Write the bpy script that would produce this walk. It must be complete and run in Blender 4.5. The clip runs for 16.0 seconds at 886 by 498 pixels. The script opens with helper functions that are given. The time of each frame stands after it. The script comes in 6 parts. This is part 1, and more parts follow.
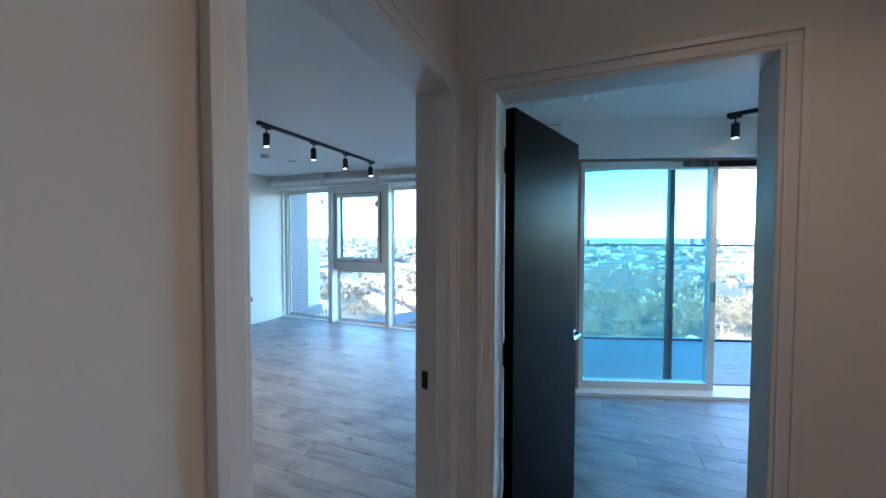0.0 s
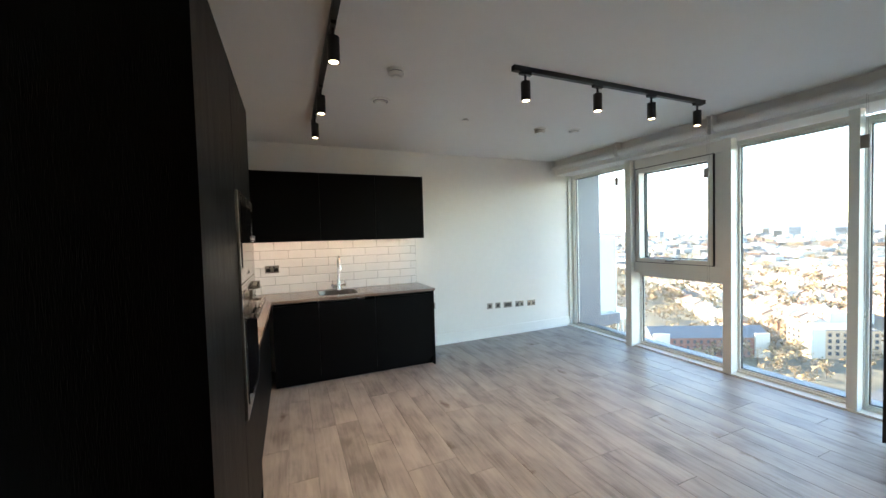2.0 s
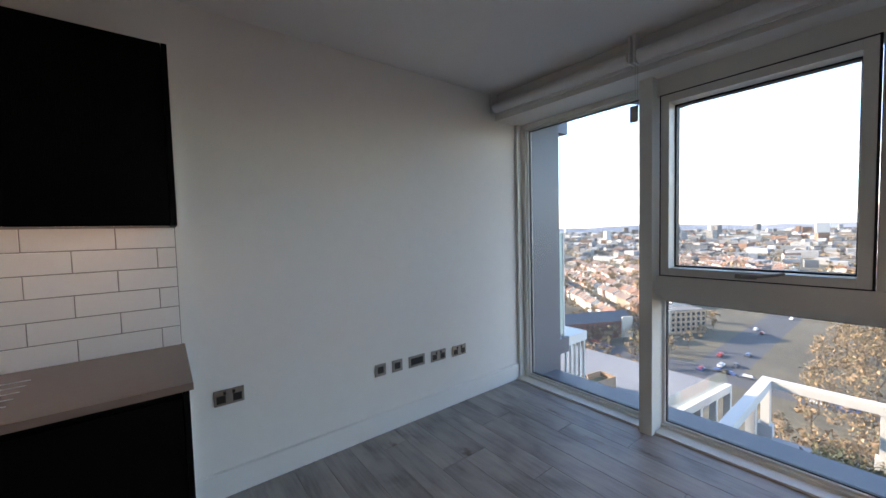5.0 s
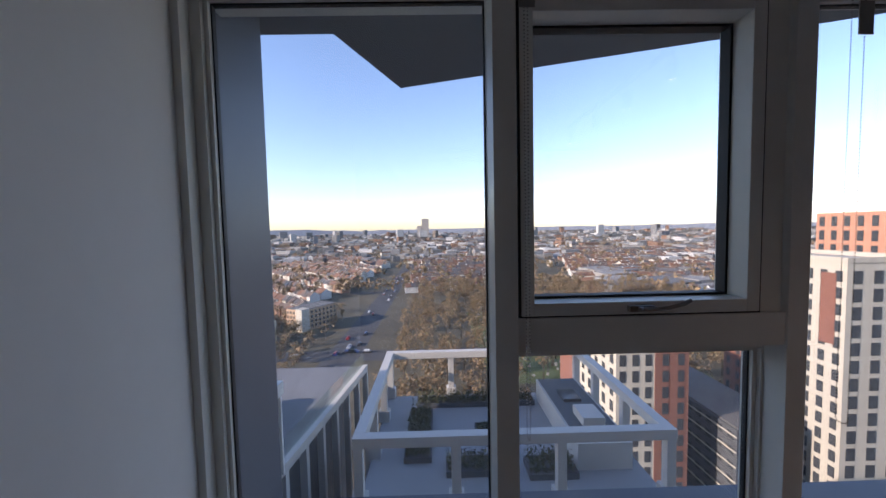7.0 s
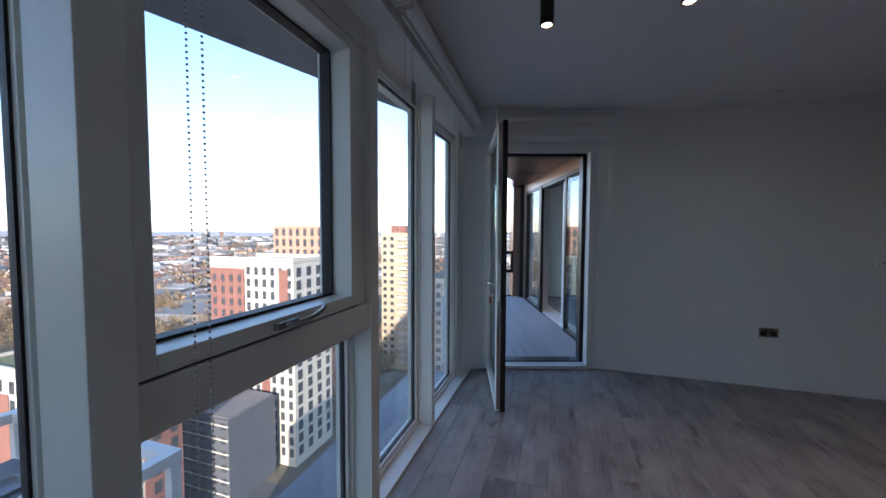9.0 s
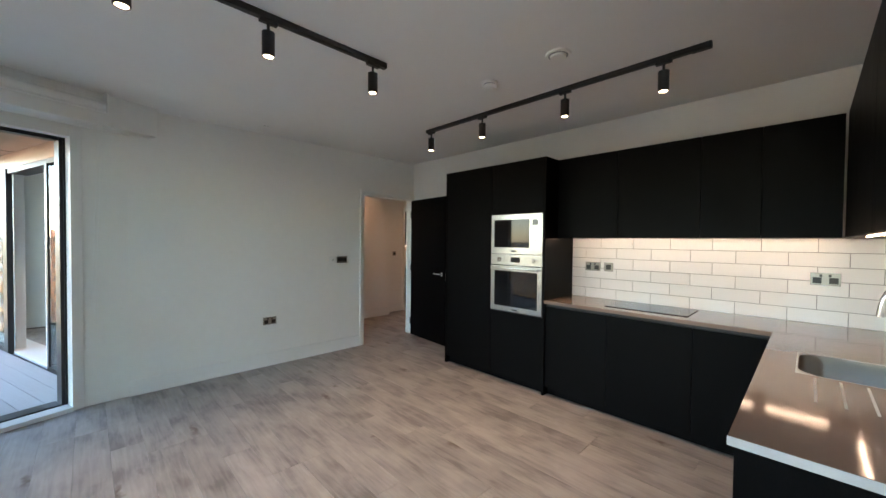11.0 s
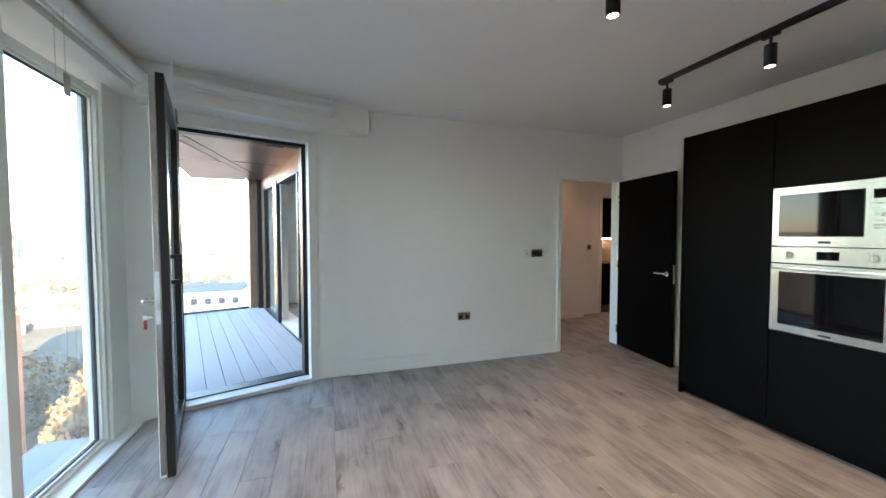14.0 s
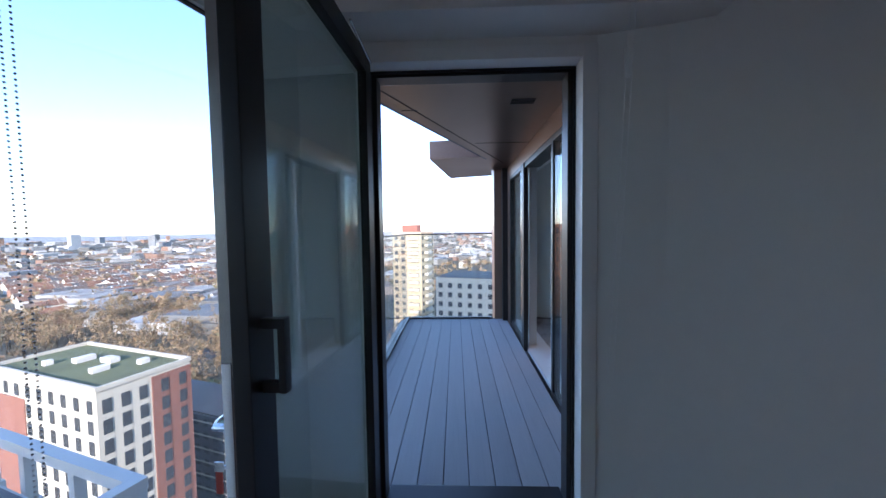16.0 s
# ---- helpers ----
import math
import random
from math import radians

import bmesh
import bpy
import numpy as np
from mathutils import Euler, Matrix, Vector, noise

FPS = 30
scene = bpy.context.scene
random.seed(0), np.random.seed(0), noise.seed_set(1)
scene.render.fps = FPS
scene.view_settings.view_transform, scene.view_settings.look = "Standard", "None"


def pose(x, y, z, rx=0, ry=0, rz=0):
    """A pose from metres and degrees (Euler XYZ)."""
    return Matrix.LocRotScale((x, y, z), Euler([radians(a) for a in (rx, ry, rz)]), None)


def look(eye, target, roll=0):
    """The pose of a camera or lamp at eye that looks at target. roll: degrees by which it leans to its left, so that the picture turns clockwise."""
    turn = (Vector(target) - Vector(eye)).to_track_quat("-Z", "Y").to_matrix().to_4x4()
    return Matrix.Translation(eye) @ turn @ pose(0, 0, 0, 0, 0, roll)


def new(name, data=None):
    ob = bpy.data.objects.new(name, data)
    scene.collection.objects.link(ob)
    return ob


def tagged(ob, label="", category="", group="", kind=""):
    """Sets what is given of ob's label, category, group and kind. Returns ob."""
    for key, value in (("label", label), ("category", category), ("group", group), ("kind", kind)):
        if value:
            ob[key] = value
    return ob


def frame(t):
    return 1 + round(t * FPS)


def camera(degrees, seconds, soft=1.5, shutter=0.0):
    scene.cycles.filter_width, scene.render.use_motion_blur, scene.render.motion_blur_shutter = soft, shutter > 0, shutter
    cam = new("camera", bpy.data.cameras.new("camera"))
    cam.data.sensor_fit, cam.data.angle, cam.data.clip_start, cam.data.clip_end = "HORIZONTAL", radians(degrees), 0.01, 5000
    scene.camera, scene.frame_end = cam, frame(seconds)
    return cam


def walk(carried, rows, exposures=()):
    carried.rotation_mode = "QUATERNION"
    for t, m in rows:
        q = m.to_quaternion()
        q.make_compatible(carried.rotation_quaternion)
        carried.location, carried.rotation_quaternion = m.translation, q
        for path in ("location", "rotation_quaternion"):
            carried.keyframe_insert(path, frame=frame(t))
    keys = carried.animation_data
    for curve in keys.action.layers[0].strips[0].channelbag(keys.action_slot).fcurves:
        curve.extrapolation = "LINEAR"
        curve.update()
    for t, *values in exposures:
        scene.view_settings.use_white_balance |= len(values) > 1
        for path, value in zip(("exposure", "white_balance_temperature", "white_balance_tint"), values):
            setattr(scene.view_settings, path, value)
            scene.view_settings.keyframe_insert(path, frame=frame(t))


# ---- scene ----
cam = camera(101.6, 16.0)

PATH = [
    (0, (5.527, -5.311, 1.549), (4.778, -3.457, 1.484), 0.12),
    (0.5, (5.376, -5.007, 1.574), (4.268, -3.344, 1.499), -0.56),
    (1, (5.194, -4.774, 1.498), (3.627, -3.532, 1.448), -1.32),
    (1.5, (4.977, -4.454, 1.498), (3.172, -3.595, 1.442), -1.42),
    (2, (4.661, -4.169, 1.519), (2.819, -3.392, 1.45), -1.62),
    (2.5, (4.336, -3.93, 1.515), (2.467, -3.223, 1.44), -1.5),
    (3, (4.023, -3.705, 1.516), (2.152, -3.004, 1.427), -1.48),
    (3.2, (3.879, -3.594, 1.522), (2.009, -2.89, 1.433), -1.6),
    (5.3, (2.059, -2.513, 1.449), (0.688, -1.061, 1.35), -1.4),
    (5.5, (1.889, -2.398, 1.459), (0.7, -0.793, 1.358), -1.4),
    (6, (1.511, -2.041, 1.464), (0.663, -0.232, 1.359), -1.5),
    (6.5, (1.188, -1.701, 1.478), (0.734, 0.243, 1.369), -1.4),
    (7, (0.971, -1.38, 1.47), (1.003, 0.617, 1.356), -1.2),
    (7.5, (0.862, -1.074, 1.482), (1.41, 0.846, 1.366), -0.6),
    (8, (0.801, -0.894, 1.472), (1.901, 0.772, 1.358), -0.4),
    (8.5, (0.768, -0.825, 1.465), (2.389, 0.341, 1.354), 0.1),
    (9, (0.758, -0.893, 1.461), (2.66, -0.282, 1.366), 0.2),
    (9.5, (0.688, -1.076, 1.44), (2.685, -1.123, 1.358), 0.5),
    (10, (0.687, -1.137, 1.466), (2.565, -1.82, 1.39), 0.6),
    (10.2, (0.654, -1.166, 1.462), (2.454, -2.034, 1.395), 0.6),
    (12.3, (0.485, -1.398, 1.464), (1.492, -3.125, 1.411), 0.7),
    (12.5, (0.491, -1.396, 1.469), (1.491, -3.127, 1.411), 0.7),
    (13, (0.593, -1.421, 1.461), (1.742, -3.057, 1.394), 0.3),
    (13.5, (0.832, -1.398, 1.425), (2.438, -2.587, 1.356), 0.1),
    (14, (1.174, -1.369, 1.42), (3.079, -1.97, 1.343), -0.1),
    (14.5, (1.552, -1.373, 1.452), (3.549, -1.416, 1.366), -0.3),
    (15, (1.982, -1.306, 1.442), (3.971, -1.107, 1.357), -0.2),
    (15.5, (2.478, -1.271, 1.491), (4.422, -0.814, 1.381), -0.8),
    (16, (3.015, -1.158, 1.502), (4.891, -0.474, 1.399), -0.8),
]

EXPOSURES = [(0, 3.7, 4800, 6), (0.5, 3.55, 5700, 8), (1, 3.85, 7000, 18), (1.5, 3.85, 6900, 16), (2.5, 3.6, 6900, 14), (3.2, 3.4, 7000, 18), (5.3, 2.25, 6550, 26), (7, 1.15, 6250, 34), (8, 1.15, 5700, 38), (9, 1.9, 5850, 26), (9.5, 2.1, 5800, 18), (10, 3.1, 6900, 16), (12.5, 4.1, 6800, 18), (13.0, 4.2, 6800, 18), (13.5, 4.2, 6600, 16), (14.5, 3.35, 6800, 18), (15, 2.65, 6300, 18), (15.5, 2.4, 5900, 22), (16, 1.95, 5500, 26)]
walk(cam, [(t, look(e, g, r)) for t, e, g, r in PATH], EXPOSURES)

# ---- world and sun ----
SUN_ELEV, SUN_YAW = radians(20), radians(109)      # yaw: where the sun stands, from +y towards -x
world = bpy.data.worlds.new("world")
scene.world = world
world.use_nodes = True
wn = world.node_tree
sky = wn.nodes.new("ShaderNodeTexSky")
sky.sky_type, sky.sun_disc = "NISHITA", False
sky.sun_elevation, sky.sun_rotation = SUN_ELEV, -SUN_YAW
sky.air_density, sky.dust_density, sky.ozone_density = 1.0, 0.5, 2.0
wn.links.new(sky.outputs[0], wn.nodes["Background"].inputs[0])
wn.nodes["Background"].inputs[1].default_value = 0.15
sun = new("sun", bpy.data.lights.new("sun", "SUN"))
sun.data.energy, sun.data.angle, sun.data.color = 3.3, radians(0.5), (1.0, 0.86, 0.68)
sd = Vector((-math.sin(SUN_YAW) * math.cos(SUN_ELEV), math.cos(SUN_YAW) * math.cos(SUN_ELEV), math.sin(SUN_ELEV)))
sun.matrix_world = look(sd * 50, (0, 0, 0))


# ---- materials ----
def material(name, colour, rough=0.5, metal=0.0, spots=0.0, scale=8.0, bump=0.0, bump_scale=60.0, stretch=(1, 1, 1), spec=0.5, vary=0.0):
    """Principled paint: two scales of noise on colour and roughness, and fine relief."""
    m = bpy.data.materials.new(name)
    m.use_nodes = True
    n, l = m.node_tree.nodes, m.node_tree.links
    b = n["Principled BSDF"]
    b.inputs["Roughness"].default_value, b.inputs["Metallic"].default_value = rough, metal
    b.inputs["Specular IOR Level"].default_value = spec
    co = n.new("ShaderNodeTexCoord")
    mp = n.new("ShaderNodeMapping")
    mp.inputs["Scale"].default_value = stretch
    l.new(co.outputs["Object"], mp.inputs[0])
    base = n.new("ShaderNodeRGB")
    base.outputs[0].default_value = (*colour, 1)
    out = base.outputs[0]
    if spots:
        big, fine = n.new("ShaderNodeTexNoise"), n.new("ShaderNodeTexNoise")
        big.inputs["Scale"].default_value, fine.inputs["Scale"].default_value = scale * 0.25, scale * 4
        big.inputs["Detail"].default_value = fine.inputs["Detail"].default_value = 4
        l.new(mp.outputs[0], big.inputs[0]), l.new(mp.outputs[0], fine.inputs[0])
        add = n.new("ShaderNodeMath")
        add.operation = "ADD"
        l.new(big.outputs[0], add.inputs[0]), l.new(fine.outputs[0], add.inputs[1])
        rng = n.new("ShaderNodeMapRange")
        rng.inputs["From Min"].default_value, rng.inputs["From Max"].default_value = 0.6, 1.4
        rng.inputs["To Min"].default_value, rng.inputs["To Max"].default_value = 1 - spots, 1 + spots
        l.new(add.outputs[0], rng.inputs[0])
        hsv = n.new("ShaderNodeHueSaturation")
        l.new(out, hsv.inputs["Color"]), l.new(rng.outputs[0], hsv.inputs["Value"])
        out = hsv.outputs[0]
        r2 = n.new("ShaderNodeMapRange")
        r2.inputs["To Min"].default_value, r2.inputs["To Max"].default_value = max(0.02, rough - 0.08), min(1, rough + 0.08)
        l.new(big.outputs[0], r2.inputs[0]), l.new(r2.outputs[0], b.inputs["Roughness"])
    if vary:
        info, r3, h3 = n.new("ShaderNodeObjectInfo"), n.new("ShaderNodeMapRange"), n.new("ShaderNodeHueSaturation")
        r3.inputs["To Min"].default_value, r3.inputs["To Max"].default_value = 1 - vary, 1 + vary
        l.new(info.outputs["Random"], r3.inputs[0]), l.new(r3.outputs[0], h3.inputs["Value"]), l.new(out, h3.inputs["Color"])
        out = h3.outputs[0]
    l.new(out, b.inputs["Base Color"])
    if bump:
        g, bp = n.new("ShaderNodeTexNoise"), n.new("ShaderNodeBump")
        g.inputs["Scale"].default_value, g.inputs["Detail"].default_value = bump_scale, 5
        bp.inputs["Strength"].default_value, bp.inputs["Distance"].default_value = bump, 0.002
        l.new(mp.outputs[0], g.inputs[0]), l.new(g.outputs[0], bp.inputs["Height"]), l.new(bp.outputs[0], b.inputs["Normal"])
    return m


def emitter(name, colour, strength):
    m = bpy.data.materials.new(name)
    m.use_nodes = True
    b = m.node_tree.nodes["Principled BSDF"]
    b.inputs["Base Color"].default_value = (0.8, 0.8, 0.8, 1)
    b.inputs["Emission Color"].default_value, b.inputs["Emission Strength"].default_value = (*colour, 1), strength
    return m


def glass(name, tint=(0.93, 0.97, 0.95), gloss=0.03, rise=0.6, dust=0.02):
    """A thin pane: clear, with a mirror that grows towards grazing angles, and a trace of dust."""
    m = bpy.data.materials.new(name)
    m.use_nodes = True
    n, l = m.node_tree.nodes, m.node_tree.links
    n.remove(n["Principled BSDF"])
    clear, shine, mix = n.new("ShaderNodeBsdfTransparent"), n.new("ShaderNodeBsdfGlossy"), n.new("ShaderNodeMixShader")
    clear.inputs[0].default_value = (*tint, 1)
    shine.inputs["Roughness"].default_value = 0.0
    fr, pw, rng = n.new("ShaderNodeLayerWeight"), n.new("ShaderNodeMath"), n.new("ShaderNodeMapRange")
    pw.operation, pw.inputs[1].default_value = "POWER", 4.0
    rng.inputs["To Min"].default_value, rng.inputs["To Max"].default_value = gloss, rise
    l.new(fr.outputs["Facing"], pw.inputs[0]), l.new(pw.outputs[0], rng.inputs[0]), l.new(rng.outputs[0], mix.inputs[0])
    l.new(clear.outputs[0], mix.inputs[1]), l.new(shine.outputs[0], mix.inputs[2])
    film, veil = n.new("ShaderNodeBsdfTranslucent"), n.new("ShaderNodeMixShader")
    film.inputs[0].default_value = (0.80, 0.80, 0.74, 1)
    co, spots, dr = n.new("ShaderNodeTexCoord"), n.new("ShaderNodeTexNoise"), n.new("ShaderNodeMapRange")
    spots.inputs["Scale"].default_value, spots.inputs["Detail"].default_value = 2.2, 6
    dr.inputs["From Min"].default_value, dr.inputs["From Max"].default_value = 0.3, 0.7
    dr.inputs["To Min"].default_value, dr.inputs["To Max"].default_value = dust * 0.6, dust * 1.4
    l.new(co.outputs["Object"], spots.inputs[0]), l.new(spots.outputs[0], dr.inputs[0]), l.new(dr.outputs[0], veil.inputs[0])
    l.new(mix.outputs[0], veil.inputs[1]), l.new(film.outputs[0], veil.inputs[2])
    l.new(veil.outputs[0], n["Material Output"].inputs[0])
    return m


def plank_material(name):
    """Grey-brown limed oak boards: each piece its own tone and its own grain."""
    m = bpy.data.materials.new(name)
    m.use_nodes = True
    n, l = m.node_tree.nodes, m.node_tree.links
    b = n["Principled BSDF"]
    b.inputs["Roughness"].default_value = 0.42
    co, info = n.new("ShaderNodeTexCoord"), n.new("ShaderNodeObjectInfo")
    off = n.new("ShaderNodeVectorMath")
    off.operation = "MULTIPLY_ADD"
    off.inputs[1].default_value = (0, 0, 0)
    sh = n.new("ShaderNodeMath")
    sh.operation, sh.inputs[1].default_value = "MULTIPLY", 37.0
    l.new(info.outputs["Random"], sh.inputs[0])
    cmb = n.new("ShaderNodeCombineXYZ")
    l.new(sh.outputs[0], cmb.inputs[0]), l.new(sh.outputs[0], cmb.inputs[1]), l.new(sh.outputs[0], cmb.inputs[2])
    off.operation = "ADD"
    l.new(co.outputs["Object"], off.inputs[0]), l.new(cmb.outputs[0], off.inputs[1])
    def noise_at(stretch, scale, detail, warp=0.0):
        mp_, t_ = n.new("ShaderNodeMapping"), n.new("ShaderNodeTexNoise")
        mp_.inputs["Scale"].default_value = stretch
        t_.inputs["Scale"].default_value, t_.inputs["Detail"].default_value, t_.inputs["Distortion"].default_value = scale, detail, warp
        l.new(off.outputs[0], mp_.inputs[0]), l.new(mp_.outputs[0], t_.inputs[0])
        return t_.outputs[0]
    cloud, grain = noise_at((1.0, 1.9, 1), 2.6, 5, 0.4), noise_at((1.3, 15, 1), 3.0, 7, 0.5)
    mixn, half = n.new("ShaderNodeMath"), n.new("ShaderNodeMath")
    mixn.operation, mixn.inputs[1].default_value = "MULTIPLY_ADD", 0.30
    half.operation, half.inputs[1].default_value = "MULTIPLY", 0.70
    l.new(cloud, half.inputs[0]), l.new(grain, mixn.inputs[0]), l.new(half.outputs[0], mixn.inputs[2])
    ramp = n.new("ShaderNodeValToRGB")
    e = ramp.color_ramp.elements
    e[0].position, e[0].color = 0.36, (0.178, 0.160, 0.150, 1)
    e[1].position, e[1].color = 0.62, (0.392, 0.350, 0.322, 1)
    mid = e.new(0.48)
    mid.color = (0.300, 0.269, 0.250, 1)
    l.new(mixn.outputs[0], ramp.inputs[0])
    # knots: sparse dark flecks drawn out along the board
    mk, vor, kr = n.new("ShaderNodeMapping"), n.new("ShaderNodeTexVoronoi"), n.new("ShaderNodeMapRange")
    mk.inputs["Scale"].default_value = (1.0, 3.4, 1)
    vor.inputs["Scale"].default_value = 1.25
    kr.inputs["From Min"].default_value, kr.inputs["From Max"].default_value = 0.03, 0.13
    warp = n.new("ShaderNodeVectorMath")
    warp.operation = "ADD"
    wn2 = n.new("ShaderNodeTexNoise")
    wn2.inputs["Scale"].default_value = 14.0
    sc2 = n.new("ShaderNodeVectorMath")
    sc2.operation = "SCALE"
    sc2.inputs["Scale"].default_value = 0.10
    l.new(off.outputs[0], wn2.inputs[0]), l.new(wn2.outputs["Color"], sc2.inputs[0])
    l.new(off.outputs[0], warp.inputs[0]), l.new(sc2.outputs[0], warp.inputs[1])
    l.new(warp.outputs[0], mk.inputs[0]), l.new(mk.outputs[0], vor.inputs[0]), l.new(vor.outputs["Distance"], kr.inputs[0])
    dark = n.new("ShaderNodeMix")
    dark.data_type = "RGBA"
    dark.inputs[6].default_value = (0.13, 0.095, 0.075, 1)
    l.new(kr.outputs[0], dark.inputs[0]), l.new(ramp.outputs[0], dark.inputs[7])
    hsv, rng = n.new("ShaderNodeHueSaturation"), n.new("ShaderNodeMapRange")
    rng.inputs["To Min"].default_value, rng.inputs["To Max"].default_value = 0.93, 1.06
    l.new(info.outputs["Random"], rng.inputs[0]), l.new(rng.outputs[0], hsv.inputs["Value"])
    l.new(dark.outputs[2], hsv.inputs["Color"]), l.new(hsv.outputs[0], b.inputs["Base Color"])
    rr = n.new("ShaderNodeMapRange")
    rr.inputs["To Min"].default_value, rr.inputs["To Max"].default_value = 0.36, 0.52
    l.new(cloud, rr.inputs[0]), l.new(rr.outputs[0], b.inputs["Roughness"])
    bp = n.new("ShaderNodeBump")
    bp.inputs["Strength"].default_value, bp.inputs["Distance"].default_value = 0.2, 0.001
    l.new(grain, bp.inputs["Height"]), l.new(bp.outputs[0], b.inputs["Normal"])
    return m


WALL = material("wall_paint", (0.78, 0.765, 0.73), 0.75, spots=0.02, scale=3, bump=0.06, bump_scale=220)
CEIL = material("ceiling_paint", (0.78, 0.77, 0.75), 0.85, spots=0.015, scale=2, bump=0.05, bump_scale=200)
TRIM = material("trim_gloss", (0.78, 0.77, 0.745), 0.38, spots=0.015, scale=5)
FRAME = material("window_frame_paint", (0.78, 0.775, 0.715), 0.4, spots=0.02, scale=6)
BLACKLINE = material("gasket", (0.012, 0.012, 0.014), 0.6)
DARKFRAME = material("anodised_dark", (0.012, 0.011, 0.011), 0.38, 0.1, spots=0.1, scale=8)
CAB = material("black_cabinet", (0.0016, 0.0016, 0.002), 0.45, spots=0.15, scale=10, bump=0.45, bump_scale=30, stretch=(14, 14, 1.2), spec=0.07)
DOORM = material("black_door", (0.002, 0.002, 0.0026), 0.36, spots=0.1, scale=6, bump=0.12, bump_scale=40, stretch=(12, 12, 1), spec=0.05)
STONE = material("quartz_worktop", (0.205, 0.150, 0.122), 0.08, spots=0.03, scale=120)
# Lit copy of the quartz: window light painted into edge and grooves.
STONE_LIT = material("quartz_lit_copy", (0.50, 0.50, 0.49), 0.3, spots=0.05, scale=60)
TILE = material("white_glazed_tile", (0.80, 0.79, 0.77), 0.10, spots=0.015, scale=20, vary=0.03)
GROUT = material("dark_grout", (0.10, 0.095, 0.09), 0.9, spots=0.1, scale=40)
STEEL = material("brushed_steel", (0.46, 0.44, 0.41), 0.24, 1.0, spots=0.012, scale=8)
# Steel darkened in colour for the dark cabinets that the bowl reflects.
SINK_DARKENED = material("sink_steel_dark_reflection", (0.30, 0.275, 0.25), 0.34, 1.0, spots=0.02, scale=30)
CHROME = material("chrome", (0.78, 0.78, 0.78), 0.08, 1.0)
PLATE = material("brushed_nickel_plate", (0.30, 0.285, 0.26), 0.32, 1.0, spots=0.06, scale=60)
BLACKP = material("black_plastic", (0.012, 0.012, 0.012), 0.45)
BLACKG = material("black_glass", (0.005, 0.005, 0.006), 0.04, spec=0.28)
WHITEP = material("white_plastic", (0.76, 0.75, 0.72), 0.4)
LAMPBODY = material("black_lamp_body", (0.012, 0.012, 0.013), 0.4, spots=0.08, scale=40)
LAMPGLOW = emitter("warm_led_face", (1.0, 0.72, 0.44), 3.0)
LEDGLOW = emitter("warm_led_strip", (1.0, 0.72, 0.50), 2.7)
DECK = material("composite_decking", (0.43, 0.42, 0.42), 0.65, spots=0.08, scale=10, bump=0.3, bump_scale=60, stretch=(1, 20, 1), vary=0.05)
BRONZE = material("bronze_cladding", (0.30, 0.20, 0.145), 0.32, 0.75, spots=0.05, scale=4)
# Darker copy of the cladding bronze: the shade of undersides in the colour.
BRONZE_SHADED = material("bronze_shaded", (0.20, 0.145, 0.115), 0.34, 0.7, spots=0.05, scale=3)
SOFFIT = material("grey_soffit", (0.16, 0.17, 0.20), 0.8, spots=0.12, scale=8)
CONCRETE = material("pale_concrete", (0.55, 0.53, 0.50), 0.8, spots=0.08, scale=6)
GLASS = glass("window_glass", dust=0.024)
COATED = glass("coated_glass", (0.56, 0.80, 0.86), 0.06, 0.9)
RAILGLASS = glass("balustrade_glass", (0.90, 0.95, 0.93))
PLANK = plank_material("limed_oak_board")


# ---- builders ----
def box(bm, x0, x1, y0, y1, z0, z1):
    v = [bm.verts.new((x, y, z)) for x in (x0, x1) for y in (y0, y1) for z in (z0, z1)]
    return [bm.faces.new([v[i] for i in q]) for q in ((0, 1, 3, 2), (4, 6, 7, 5), (0, 4, 5, 1), (2, 3, 7, 6), (0, 2, 6, 4), (1, 5, 7, 3))]


def boxes(rows, bevel=0.0):
    bm = bmesh.new()
    for r in rows:
        box(bm, *r)
    if bevel:
        bmesh.ops.bevel(bm, geom=bm.edges[:], offset=bevel, segments=2, affect="EDGES", profile=0.7)
    return bm


def prism(points, z0, z1, bm=None):
    """A slab over a polygon (counter-clockwise)."""
    bm = bm or bmesh.new()
    lo, hi = [bm.verts.new((*p, z0)) for p in points], [bm.verts.new((*p, z1)) for p in points]
    bm.faces.new(lo[::-1]), bm.faces.new(hi)
    for i in range(len(points)):
        j = (i + 1) % len(points)
        bm.faces.new((lo[i], lo[j], hi[j], hi[i]))
    return bm


def rod(bm, a, b, r, n=16, r2=None):
    """A round bar from a to b."""
    a, b = Vector(a), Vector(b)
    d = b - a
    q = d.to_track_quat("Z", "Y").to_matrix().to_4x4()
    bmesh.ops.create_cone(bm, cap_ends=True, segments=n, radius1=r, radius2=r if r2 is None else r2, depth=d.length,
                          matrix=Matrix.Translation((a + b) / 2) @ q)
    return bm


def bent(bm, pts, r, n=10):
    """A round tube through the points."""
    pts = [Vector(p) for p in pts]
    rings = []
    side = None
    for i, p in enumerate(pts):
        d = (pts[min(i + 1, len(pts) - 1)] - pts[max(i - 1, 0)]).normalized()
        if side is None:
            side = d.orthogonal().normalized()
        side = (side - d * side.dot(d)).normalized()
        up = d.cross(side)
        rings.append([bm.verts.new(p + r * (math.cos(6.28318 * k / n) * side + math.sin(6.28318 * k / n) * up)) for k in range(n)])
    for a, b in zip(rings, rings[1:]):
        for k in range(n):
            bm.faces.new((a[k], a[(k + 1) % n], b[(k + 1) % n], b[k]))
    bm.faces.new(rings[0][::-1]), bm.faces.new(rings[-1])
    return bm


